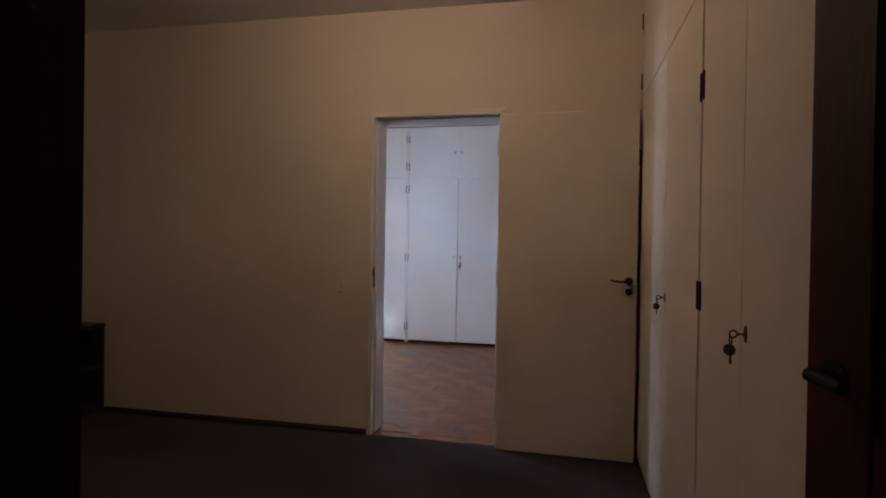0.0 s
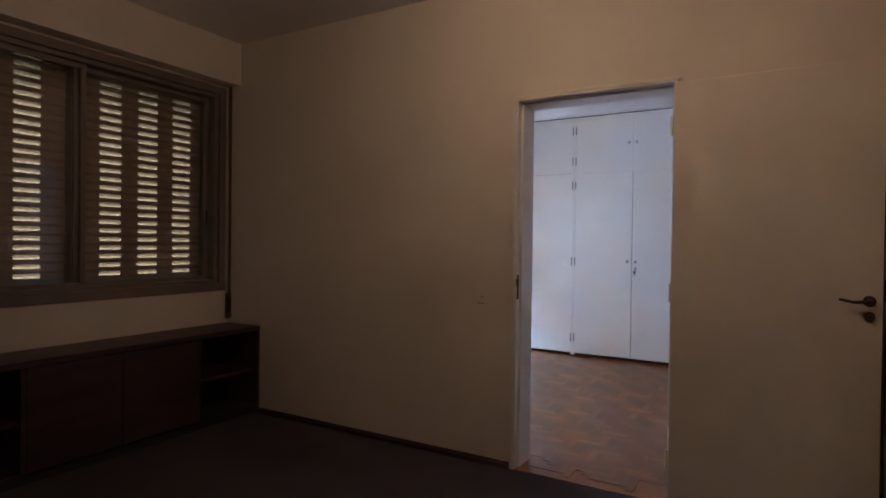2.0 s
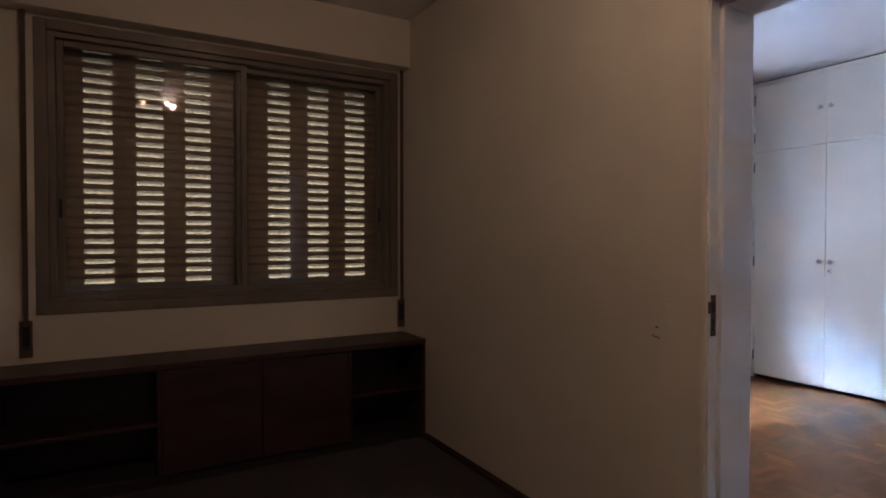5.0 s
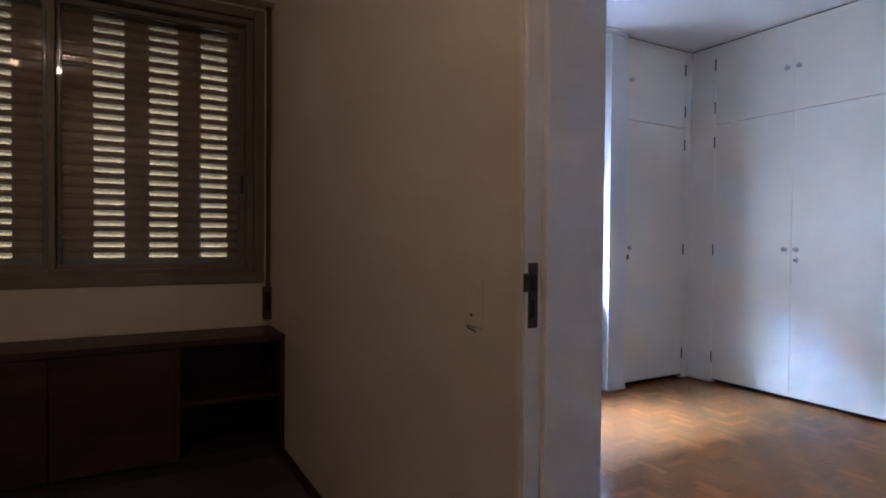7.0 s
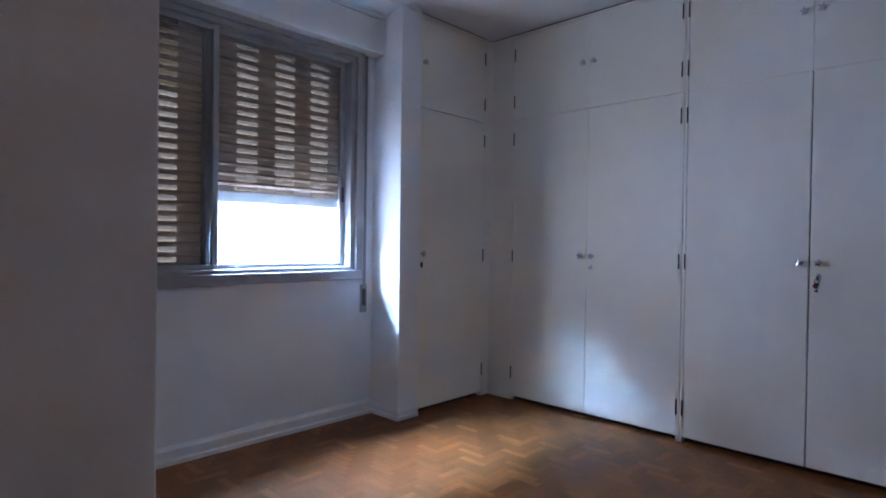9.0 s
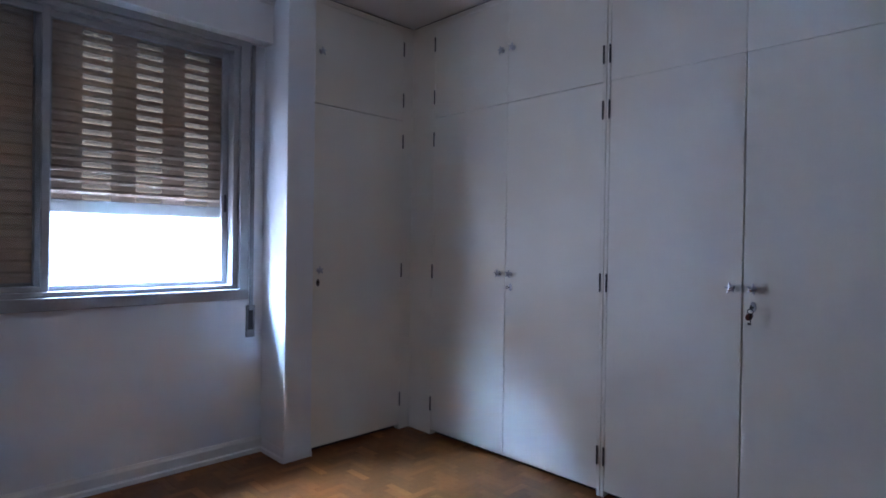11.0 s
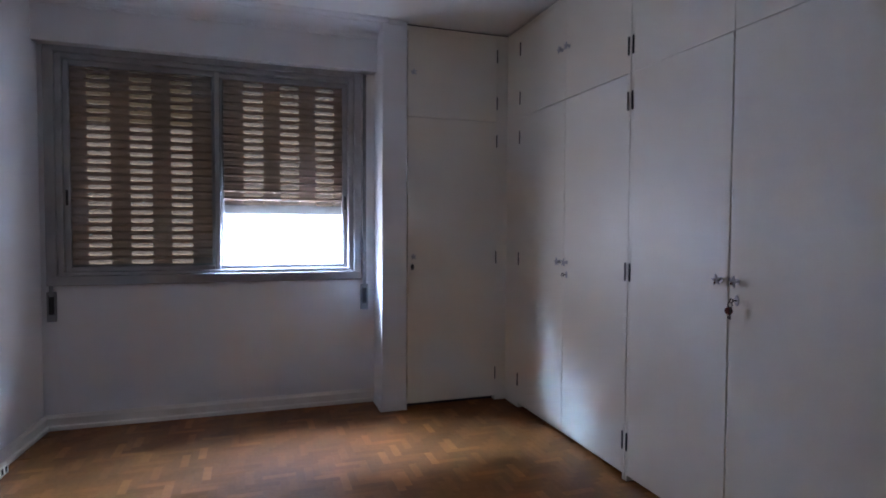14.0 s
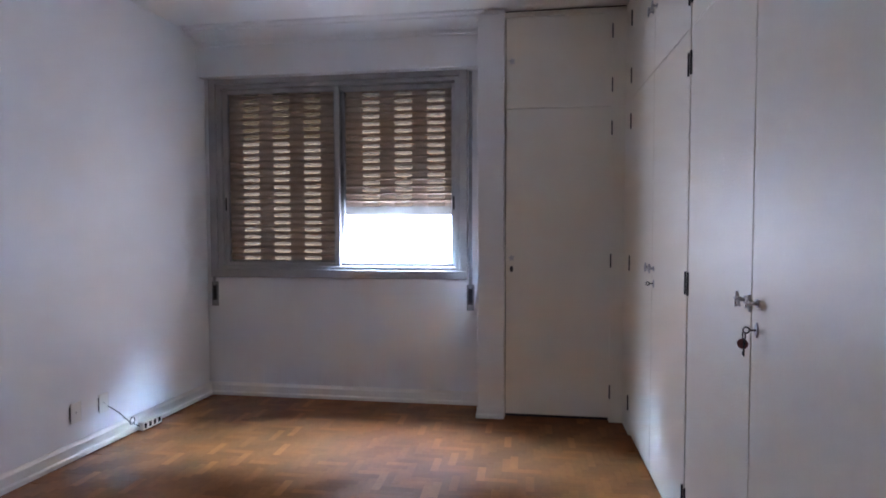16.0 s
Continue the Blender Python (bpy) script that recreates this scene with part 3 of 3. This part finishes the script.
def torus(bm, c, r, t, m=None, seg=18):
    rings = []
    for i in range(seg):
        a = 2 * math.pi * i / seg
        ring = []
        for j in range(6):
            b = 2 * math.pi * j / 6
            p = Vector(((r + t * math.cos(b)) * math.cos(a), t * math.sin(b), (r + t * math.cos(b)) * math.sin(a)))
            ring.append(bm.verts.new((m @ p if m else p) + Vector(c)))
        rings.append(ring)
    for i in range(seg):
        for j in range(6):
            bm.faces.new((rings[i][j], rings[(i + 1) % seg][j], rings[(i + 1) % seg][(j + 1) % 6], rings[i][(j + 1) % 6]))


def key_mesh():
    """A key that sits in the lock with its bow outward."""
    bm = bmesh.new()
    rod(bm, (0, 0, 0), (0, -0.020, 0), 0.0028, 8)
    torus(bm, (0, -0.027, 0), 0.0085, 0.0022, pose(0, 0, 0, 0, 0, 90).to_3x3())
    bmesh.ops.recalc_face_normals(bm, faces=bm.faces)
    return mesh_of("key", bm, M_DARKMETAL)


def hanging_mesh():
    """A ring, a second key and its bit that hang from the key."""
    bm = bmesh.new()
    torus(bm, (0, -0.033, -0.016), 0.011, 0.0018)
    rod(bm, (0.0, -0.033, -0.026), (0.002, -0.033, -0.074), 0.0024, 8)
    box(bm, -0.010, 0.002, -0.034, -0.032, -0.072, -0.062)
    torus(bm, (0, -0.033, -0.034), 0.009, 0.0022)
    bmesh.ops.recalc_face_normals(bm, faces=bm.faces)
    return mesh_of("spare_key", bm, M_DARKMETAL)


STAR, HINGE, KEYPLATE, DARKPLATE, KEY, SPARE = star_mesh(), hinge_mesh(), plate_mesh(M_STEEL), plate_mesh(M_DARKMETAL), key_mesh(), hanging_mesh()
Z_SEAM, Z_FOOT, Z_TOP = 2.095, 0.032, 2.695


def cupboard(name, m, width, label, leaves, stile_l, stile_r, depth=0.58, key="", top=CEIL2 - 0.012, tag=False, knobs=True, mat=M_CUP, door_w=None, z_seam=Z_SEAM, lower_hinges=(1.955, 1.083, 0.207), mid_gap=0.0014, seam=0.0022, key_z=1.022, last_gap=0.0022):
    """A built-in wardrobe unit: local x along its front from left to right, front at y=0, depth to +y."""
    root = empty(name, m, label, "wardrobe", "built-in wardrobes")
    a, b = stile_l, width - stile_r
    g = 0.0022
    solid("side_stile", mat, (0.0, a - g, 0.0, depth, 0.0, top), parent=root)
    solid("side_stile", mat, (b + abs(last_gap), width, 0.0 if last_gap > 0 else -0.003, depth, 0.0, top), parent=root)
    solid("top_rail", mat, (a - g, b + g, 0.0, depth, Z_TOP + g, top), parent=root)
    solid("back_panel", mat, (a - g, b + g, depth - 0.02, depth, 0.0, Z_TOP + g), parent=root)
    solid("plinth", M_PLINTH_SHADE, (a - g, b + g, 0.045, 0.065, 0.0, Z_FOOT + 0.02), parent=root, label="dark recessed plinth")
    # dark strip and sheet stand in for the shade inside the door gaps
    solid("seam_shade", M_PLINTH_SHADE, (a - g, b + g, 0.024, 0.10, z_seam - 0.015, z_seam + 0.015), parent=root, label="dark strip for the shade behind the door seam")
    solid("shade_sheet", M_PLINTH_SHADE, (a - g, b + g, 0.030, 0.034, Z_FOOT + 0.02, Z_TOP), parent=root, label="dark sheet for the shade behind the doors")
    mid = a + (b - a) / 2 if door_w is None else a + door_w
    cuts = [(a, mid + g - 0.0007), (mid - g + 0.0007, b)] if leaves == 2 else [(a, b)]
    for i, (p0, q0) in enumerate(cuts):
        for kind, z0, z1 in (("upper_door", z_seam + seam, Z_TOP), ("lower_door", Z_FOOT, z_seam - seam)):
            p, q = p0, q0
            if leaves == 2 and kind == "lower_door":
                p, q = (p0, q0 - mid_gap / 2) if i == 0 else (p0 + mid_gap / 2, q0)
            bm = bmesh.new()
            box(bm, p + g, q - (last_gap if i == len(cuts) - 1 else g), -0.003, 0.020, z0, z1)
            soften(bm, 0.0016)
            door = part(kind, bm, mat, root)
            right_hung = (i == 1) if leaves == 2 else True
            hx = q + 0.002 if right_hung else p - 0.002
            for z in ((2.580, 2.233) if kind == "upper_door" else lower_hinges):
                share("hinge", HINGE, door, pose(hx, 0, z))
            kx = p + 0.042 if right_hung else q - 0.042
            if knobs:
                share("star_knob", STAR, door, pose(kx, -0.003, 2.405 if kind == "upper_door" else 1.098, 0, 12 if i else -8, 0))
            if kind == "lower_door" and right_hung and key:
                kz = key_z
                share("keyhole_plate", KEYPLATE if knobs and leaves == 2 else DARKPLATE, door, pose(kx - 0.001, -0.003, kz))
                if leaves == 2:
                    share("key", KEY, door, pose(kx - 0.001, -0.004, kz))
                if key == "ring":
                    share("spare_key", SPARE, door, pose(kx - 0.001, -0.004, kz))
                    bm = bmesh.new()
                    bmesh.ops.create_cone(bm, cap_ends=True, segments=20, radius1=0.015, radius2=0.015, depth=0.003, matrix=pose(kx - 0.006, -0.038, kz - 0.040, 90, 0, 50))
                    part("key_tag", bm, M_TAG, door, "round reddish key tag")
    return root


# narrow cupboard that faces east, between pier and corner
cupboard("corner_cupboard", pose(CUP0_X, 6.517, 0, 0, 0, 90), CUP_Y - 6.517, "ivory-painted narrow corner cupboard with star knobs", 1, 0.006, 0.088, depth=0.25, key="lock", last_gap=-0.0008)
# two double wardrobes that face south
cupboard("double_wardrobe", pose(CUP0_X + 0.002, CUP_Y, 0), -1.703 - CUP0_X, "ivory-painted double wardrobe with star knobs, closed", 2, 0.226, 0.018, key="lock", last_gap=-0.0016)
cupboard("double_wardrobe", pose(-1.699, CUP_Y, 0), -0.345 + 1.699, "ivory-painted double wardrobe with keys hanging in its lock", 2, 0.020, 0.066, key="ring", mid_gap=0.0050, seam=0.0009)
structure(solid("trim_wardrobe_edge", M_TRIM, (-0.392, -0.346, CUP_Y - 0.030, CUP_Y - 0.001, 0.0, CEIL2 - 0.001), bevel=0.003), "white-painted upright board closing the wardrobe front", "trim")
# solid dark strips in place of the shade under the ceiling
structure(solid("trim_wardrobe_shadow_gap", M_PLINTH_SHADE, (CUP0_X, -0.345, CUP_Y + 0.012, CUP_Y + 0.10, CEIL2 - 0.012, CEIL2 - 0.001)), "dark strip for the shade between wardrobe top and ceiling", "trim")
structure(solid("trim_cupboard_shadow_gap", M_PLINTH_SHADE, (CUP0_X - 0.10, CUP0_X - 0.012, 6.518, CUP_Y + 0.011, CEIL2 - 0.012, CEIL2 - 0.001)), "dark strip for the shade between cupboard top and ceiling", "trim")

# dark strip drawn in the corner for the shade of the joint
structure(solid("trim_corner_shade", M_PLINTH_SHADE, (CUP0_X - 0.001, CUP0_X + 0.0014, CUP_Y - 0.0022, CUP_Y - 0.0005, 0.0, CEIL2 - 0.013)), "dark strip for the shade in the corner between two cupboards", "trim")
# ---- wardrobes of the dim room, which face west ----
cupboard("dim_wardrobe", pose(WARD_X, 3.846, 0, 0, 0, -90), 1.554, "cream-painted double wardrobe with a key in its lock", 2, 0.030, 0.018, key="ring", knobs=False, mat=M_LEAF, door_w=0.844, z_seam=2.13, lower_hinges=(1.787, 1.103, 0.205), key_z=1.040)
cupboard("dim_wardrobe", pose(WARD_X, 2.290, 0, 0, 0, -90), 0.970, "cream-painted wardrobe with a tagged key in its lock", 2, 0.018, 0.030, key="ring", knobs=False, mat=M_LEAF, door_w=0.430, z_seam=2.13, lower_hinges=(1.787, 1.103, 0.205), key_z=1.050)

# ---- dim room: low built-in cabinet under the window ----
def low_cabinet():
    x0, x1, y0, y1 = WEST1 + 0.003, -3.005, BACK + 0.003, DOOR_Y - 0.003
    root = empty("low_cabinet", pose(x1, (y0 + y1) / 2, 0), "long dark-stained wooden cabinet under the window", "cabinet")
    yc = (y0 + y1) / 2

    def put(name, *b, mat=M_SHELF, bevel=0.003, label=""):
        bm = bmesh.new()
        for q in b:
            box(bm, *q)
        if bevel:
            soften(bm, bevel)
        bmesh.ops.translate(bm, verts=bm.verts, vec=(-x1, -yc, 0))
        return part(name, bm, mat, root, label)

    put("top", (x0, x1, y0, y1, 0.612, 0.645))
    put("back", (x0, x0 + 0.012, y0, y1, 0.0, 0.610), mat=M_SHELFIN, bevel=0)
    put("side_panel", (x0 + 0.013, x1 - 0.004, y1 - 0.024, y1, 0.0, 0.610))
    put("plinth", (x0 + 0.013, x1 - 0.030, y0, y1 - 0.025, 0.0, 0.060), mat=M_SHELFIN)
    for y in (0.9, 1.6, 2.300, 3.335):
        put("divider", (x0 + 0.013, x1 - 0.006, y - 0.012, y + 0.012, 0.061, 0.610))
    put("shelf", (x0 + 0.013, x1 - 0.020, 3.348, y1 - 0.025, 0.315, 0.337))
    put("shelf", (x0 + 0.013, x1 - 0.020, 1.613, 2.287, 0.315, 0.337))
    put("front_panel", (x1 - 0.020, x1 - 0.004, 2.313, 2.815, 0.063, 0.608))
    put("front_panel", (x1 - 0.020, x1 - 0.004, 2.819, 3.322, 0.063, 0.608))
    put("front_panel", (x1 - 0.020, x1 - 0.004, 0.913, 1.587, 0.063, 0.608))


low_cabinet()


# ---- the dark carved door that stands open, and its frame ----
def carved_door():
    hinge = Vector((0.862, BACK + 0.008))
    root = empty("carved_door", pose(hinge.x, hinge.y, 0, 0, 0, 108.6), "dark red-brown wooden door with carved panels, standing open", "door")
    w, h = 0.785, 2.095
    solid("stile", M_WOOD, (0.0, 0.105, -0.019, 0.019, 0.01, h), parent=root, bevel=0.003)
    solid("stile", M_WOOD, (w - 0.105, w, -0.019, 0.019, 0.01, h), parent=root, bevel=0.003)
    for z0, z1 in ((0.011, 0.20), (0.92, 1.04), (1.98, h - 0.001)):
        solid("rail", M_WOOD, (0.106, w - 0.106, -0.018, 0.018, z0, z1), parent=root, bevel=0.003)
    for z0, z1 in ((0.201, 0.919), (1.041, 1.979)):
        p = solid("carved_panel", M_WOOD, (0.100, w - 0.100, -0.008, 0.008, z0 - 0.010, z1 + 0.010), parent=root)
        cx, cz, ry = w / 2, (z0 + z1) / 2, (z1 - z0)
        for side in (1, -1):
            bm = bmesh.new()
            # scroll relief: two bowed rods and an arch
            for s in (1, -1):
                pts = []
                for i in range(17):
                    u = i / 16
                    pts.append(Vector((cx + s * (0.10 + 0.075 * math.cos(u * 4 * math.pi)), side * 0.010, z0 + 0.06 + (ry - 0.12) * u)))
                for a, b in zip(pts, pts[1:]):
                    rod(bm, a, b, 0.014, 8)
            for i in range(10):
                a0, a1 = math.pi * i / 10, math.pi * (i + 1) / 10
                rod(bm, (cx + 0.07 * math.cos(a0), side * 0.012, cz + 0.09 * math.sin(a0)), (cx + 0.07 * math.cos(a1), side * 0.012, cz + 0.09 * math.sin(a1)), 0.017, 8)
            part("carving", bm, M_WOOD, p)
    bm = bmesh.new()
    for side in (1, -1):
        rod(bm, (w - 0.05, side * 0.019, 1.095), (w - 0.05, side * 0.050, 1.095), 0.008, 12)
        rod(bm, (w - 0.042, side * 0.050, 1.095), (w - 0.10, side * 0.053, 1.090), 0.009, 12, 0.008)
        rod(bm, (w - 0.05, side * 0.019, 1.095), (w - 0.05, side * 0.022, 1.095), 0.020, 18)
    part("lever_handle", bm, M_IRON, root, "dark iron lever handle")
    frame_root = empty("hall_door_frame", pose(0.13, BACK, 0), "dark red-brown wooden door frame to the hall", "door frame")
    frame_root["kind"] = "structure"
    for nm, q in (("jamb", (0.10, 0.13, BACK - 0.115, BACK, 0, 2.13)), ("jamb", (0.868, 0.89, BACK - 0.115, BACK, 0, 2.13)), ("head", (0.131, 0.867, BACK - 0.115, BACK, 2.105, 2.13)),
                  ("casing", (0.04, 0.128, BACK + 0.001, BACK + 0.002, 0, 2.19)), ("casing", (0.03, 0.128, BACK - 0.120, BACK - 0.101, 0, 2.19))):
        bm = bmesh.new()
        box(bm, *q)
        bmesh.ops.translate(bm, verts=bm.verts, vec=(-0.13, -BACK, 0))
        part(nm, bm, M_WOOD, frame_root)


carved_door()


# ---- small fixtures ----
def switch_plate():
    root = empty("light_switch", pose(-1.172, DOOR_Y - 0.0005, 0.998), "ivory plastic light switch plate on the cream wall", "light switch")
    solid("plate", M_LEAF, (-0.038, 0.038, -0.004, 0.0, -0.060, 0.060), parent=root, bevel=0.003)
    solid("rocker", M_LEAF, (-0.012, 0.010, -0.008, -0.004, -0.032, 0.030), parent=root, bevel=0.002)
    solid("slit", M_BLACK, (-0.008, 0.002, -0.0088, -0.0078, -0.034, -0.028), parent=root)
    # short thin dark tick just below the plate
    bm = bmesh.new()
    rod(bm, (-0.030, -0.002, -0.066), (0.006, -0.002, -0.071), 0.0018, 8)
    part("dark_tick", bm, M_STRAP1, root, "short dark tick under the plate")


switch_plate()


def wall_angle():
    return math.degrees(math.atan(-0.068))


def wall_outlet(x, z, label):
    root = empty("wall_outlet", pose(x, south(x) + 0.0005, z, 0, 0, wall_angle() + 180), label, "wall outlet", "wall outlets")
    solid("plate", M_PLATE, (-0.036, 0.036, -0.004, 0.0, -0.058, 0.058), parent=root, bevel=0.003)
    solid("socket_hole", M_BLACK, (-0.003, 0.003, -0.0048, -0.0038, -0.004, 0.004), parent=root)
    # solid dark strip that paints the shade along one edge of the plate
    solid("shadow_gap", M_CABLE, (-0.0392, -0.0362, -0.004, 0.0, -0.040, 0.040), parent=root)


wall_outlet(-2.172, 0.258, "ivory wall outlet plate low on the white wall")
wall_outlet(-2.372, 0.254, "ivory wall outlet with a plugged-in cable")


def curve_thing(name, points, radius, mat, label, category):
    cu = bpy.data.curves.new(name, "CURVE")
    cu.dimensions, cu.bevel_depth, cu.bevel_resolution = "3D", radius, 2
    sp = cu.splines.new("POLY")
    sp.points.add(len(points) - 1)
    for q, p in zip(sp.points, points):
        q.co = (*p, 1)
    cu.materials.append(mat)
    tmp = bpy.data.objects.new("tmp", cu)
    scene.collection.objects.link(tmp)
    me = bpy.data.meshes.new_from_object(tmp.evaluated_get(bpy.context.evaluated_depsgraph_get()))
    bpy.data.objects.remove(tmp)
    return tagged(new(name, me), label, category)


def power_strip():
    x0, x1 = -2.785, -2.610
    y = south(-2.70) + 0.030
    root = empty("power_strip", pose((x0 + x1) / 2, y, 0.0, 0, 0, wall_angle() + 180), "white multi-socket power strip standing on the floor by the skirting", "power strip")
    solid("body", M_PLATE, (-0.088, 0.088, -0.042, 0.0, 0.0, 0.052), parent=root, bevel=0.004)
    for i in range(4):
        c = -0.064 + i * 0.042
        solid("socket", M_BLACK, (c - 0.013, c + 0.008, -0.0432, -0.0415, 0.012, 0.044), parent=root)
    pts = []
    for i in range(30):
        u = i / 29
        x = -2.372 - 0.185 * u
        pts.append((x, south(x) + 0.030 + 0.010 * math.sin(u * 5), 0.235 * (1 - u) + 0.075 * u))
    cx, cy, cz = pts[-1]
    for i in range(24):
        a = 2 * math.pi * i / 23
        pts.append((cx - 0.022 + 0.022 * math.cos(a), cy, cz + 0.022 * math.sin(a)))
    pts.append((-2.606, south(-2.61) + 0.045, 0.030))
    curve_thing("power_cable", pts, 0.0032, M_CABLE, "thin grey cable looped from wall outlet to power strip", "cable")


power_strip()


# ---- ceiling spotlight of the dim room ----
def spotlight():
    c = Vector((-0.78, 2.46, CEIL1))
    root = empty("ceiling_spotlight", pose(*c), "chrome ceiling spotlight bar with two lit warm bulbs", "ceiling light")
    bm = bmesh.new()
    rod(bm, (0, 0, 0), (0, 0, -0.022), 0.055, 24)
    part("ceiling_rose", bm, M_LAMPBODY, root)
    bm = bmesh.new()
    rod(bm, (-0.09, -0.10, -0.035), (0.10, 0.09, -0.035), 0.008, 12)
    rod(bm, (0, 0, -0.02), (0, 0, -0.036), 0.010, 12)
    part("bar", bm, M_LAMPBODY, root)
    for p, aim, watts, size in (((0.09, 0.08, -0.10), (0.25, 0.8, -0.35), 9.6, 0.024), ((-0.08, -0.10, -0.13), (-0.5, -0.6, -0.6), 0.7, 0.011)):
        p, aim = Vector(p), Vector(aim).normalized()
        bm = bmesh.new()
        rod(bm, p + Vector((0, 0, 0.07)), p + Vector((0, 0, 0.02)), 0.006, 10)
        rod(bm, p - aim * 0.055, p - aim * 0.010, 0.014, 16, 0.030)
        head = part("spot_head", bm, M_LAMPBODY, root)
        bm = bmesh.new()
        bmesh.ops.create_uvsphere(bm, u_segments=16, v_segments=10, radius=size, matrix=Matrix.Translation(p + aim * 0.012))
        bulb = part("bulb", bm, M_BULB if watts > 5 else M_BULB_WEAK, head, "lit warm bulb")
        lamp = new("bulb_light", bpy.data.lights.new("bulb_light", "POINT"))
        lamp.data.energy, lamp.data.color, lamp.data.shadow_soft_size = watts * LAMP_GAIN, (1.0, 0.61, 0.355), 0.028
        lamp.matrix_world = Matrix.Translation(c + p + aim * 0.065)


LAMP_GAIN = 0.00180
spotlight()

# ---- outside: street ground, the building across and added unseen buildings ----
structure(solid("ground", M_GROUND, (-900, 900, -900, 900, -9.4, -9.0)), "dark street ground far below the windows", "ground")


def building_across(y0, y1, z1, storeys, label):
    x, z0 = -19.0, -9.0
    o = Vector((x - 6, (y0 + y1) / 2, z0))
    root = empty("building_across", pose(*o), label, "building", "buildings across the street")

    def put(name, *b, mat=M_FACADE, parent=root):
        bm = bmesh.new()
        for q in b:
            box(bm, *q)
        bmesh.ops.translate(bm, verts=bm.verts, vec=-o)
        return part(name, bm, mat, parent)

    put("wall", (x - 12, x, y0, y1, z0, z1))
    put("roof", (x - 12.0, x + 0.25, y0, y1, z1, z1 + 0.35), mat=M_ROOF)
    for storey in range(storeys):
        zb = z0 + 1.2 + storey * 3.1
        put("ledge", (x, x + 0.12, y0, y1, zb - 1.0, zb - 0.82))
        for k in range(int((y1 - y0 - 3.5) / 3.8) + 1):
            yw = y0 + 2.2 + k * 3.8
            w = put("window", (x, x + 0.03, yw, yw + 1.5, zb, zb + 1.3), mat=M_FACGLASS)
            put("window_frame", (x, x + 0.06, yw - 0.08, yw, zb, zb + 1.3), (x, x + 0.06, yw + 1.5, yw + 1.58, zb, zb + 1.3), (x, x + 0.06, yw - 0.08, yw + 1.58, zb + 1.3, zb + 1.38), (x, x + 0.12, yw - 0.12, yw + 1.62, zb - 0.08, zb), parent=w)


# unseen roofline, its height set to cut the sky light
building_across(-9.0, 20.4, 14.4, 7, "pale rendered apartment building across the street")
# two unseen neighbours, added to block the low sky on both sides
building_across(-44.0, -9.05, 9.8, 5, "unseen pale apartment building added to cut the low sky light")
building_across(20.45, 55.0, 14.2, 6, "unseen pale apartment building added to cut the low sky light")


# ---- parquet: herringbone blocks ----
def herringbone():
    L, W = 0.170, 0.0425
    bm = bmesh.new()
    box(bm, 0.0001, L - 0.0001, 0.0001, W - 0.0001, -0.006, 0.0)
    top = [e for e in bm.edges if all(v.co.z > -0.001 for v in e.verts)]
    bmesh.ops.bevel(bm, geom=top, offset=0.0003, segments=1, affect="EDGES")
    me = mesh_of("parquet_block", bm, M_PARQ)
    # turned blocks get the lighter colour that imitates their sheen
    sheen_block = me.copy()
    sheen_block.materials[0] = M_PARQ_SHEEN
    rests = (bmesh.new(), bmesh.new())
    xa, xb, ya, yb = WEST2 + 0.02, 1.55, DOOR_Y + 0.035, CUP_Y + 0.05
    near = (-2.50, -0.55, 4.70, 6.85)
    base = pose(-1.0, 5.6, 0, 0, 0, 90)
    count = 0
    for k in range(-130, 131):
        for j in range(-36, 37):
            for turned in (0, 1):
                # rows of L-shaped pairs stepping along the diagonal
                if turned == 0:
                    m = base @ pose(k * W + j * L * 1.0, k * W - j * L * 1.0, 0)
                else:
                    m = base @ pose(k * W + j * L + L, k * W - j * L + W - L, 0) @ pose(W, 0, 0, 0, 0, 90)
                c = m @ Vector((L / 2, W / 2, 0))
                if not (xa + 0.06 < c.x < xb and ya + 0.06 < c.y < yb - 0.04):
                    continue
                if c.y < DOOR_FAR + 0.05 and not (OPEN_L + 0.10 < c.x < OPEN_R - 0.10):
                    continue
                if c.y < south(c.x) + 0.03 and not (OPEN_L + 0.10 < c.x < OPEN_R - 0.10):
                    continue
                m = m @ pose(0, 0, random.uniform(-0.0003, 0.0), random.uniform(-0.08, 0.08), random.uniform(-0.05, 0.05), 0)
                if near[0] < c.x < near[1] and near[2] < c.y < near[3] and count < 300:
                    share("parquet_block", sheen_block if turned else me, parquet, m)
                    count += 1
                else:
                    rest = rests[turned]
                    mark = len(rest.verts)
                    rest.from_mesh(me)
                    rest.verts.ensure_lookup_table()
                    for v in rest.verts[mark:]:
                        v.co = m @ v.co
    for rest, wood in zip(rests, (M_PARQ, M_PARQ_SHEEN)):
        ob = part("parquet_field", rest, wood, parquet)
        ob["kind"] = "stuff"
    # border strip under walls and cupboards
    bm = bmesh.new()
    box(bm, WEST2, EAST2, DOOR_Y + 0.012, NORTH2, -0.0058, -0.0025)
    part("parquet_border", bm, M_PARQ, parquet)


herringbone()
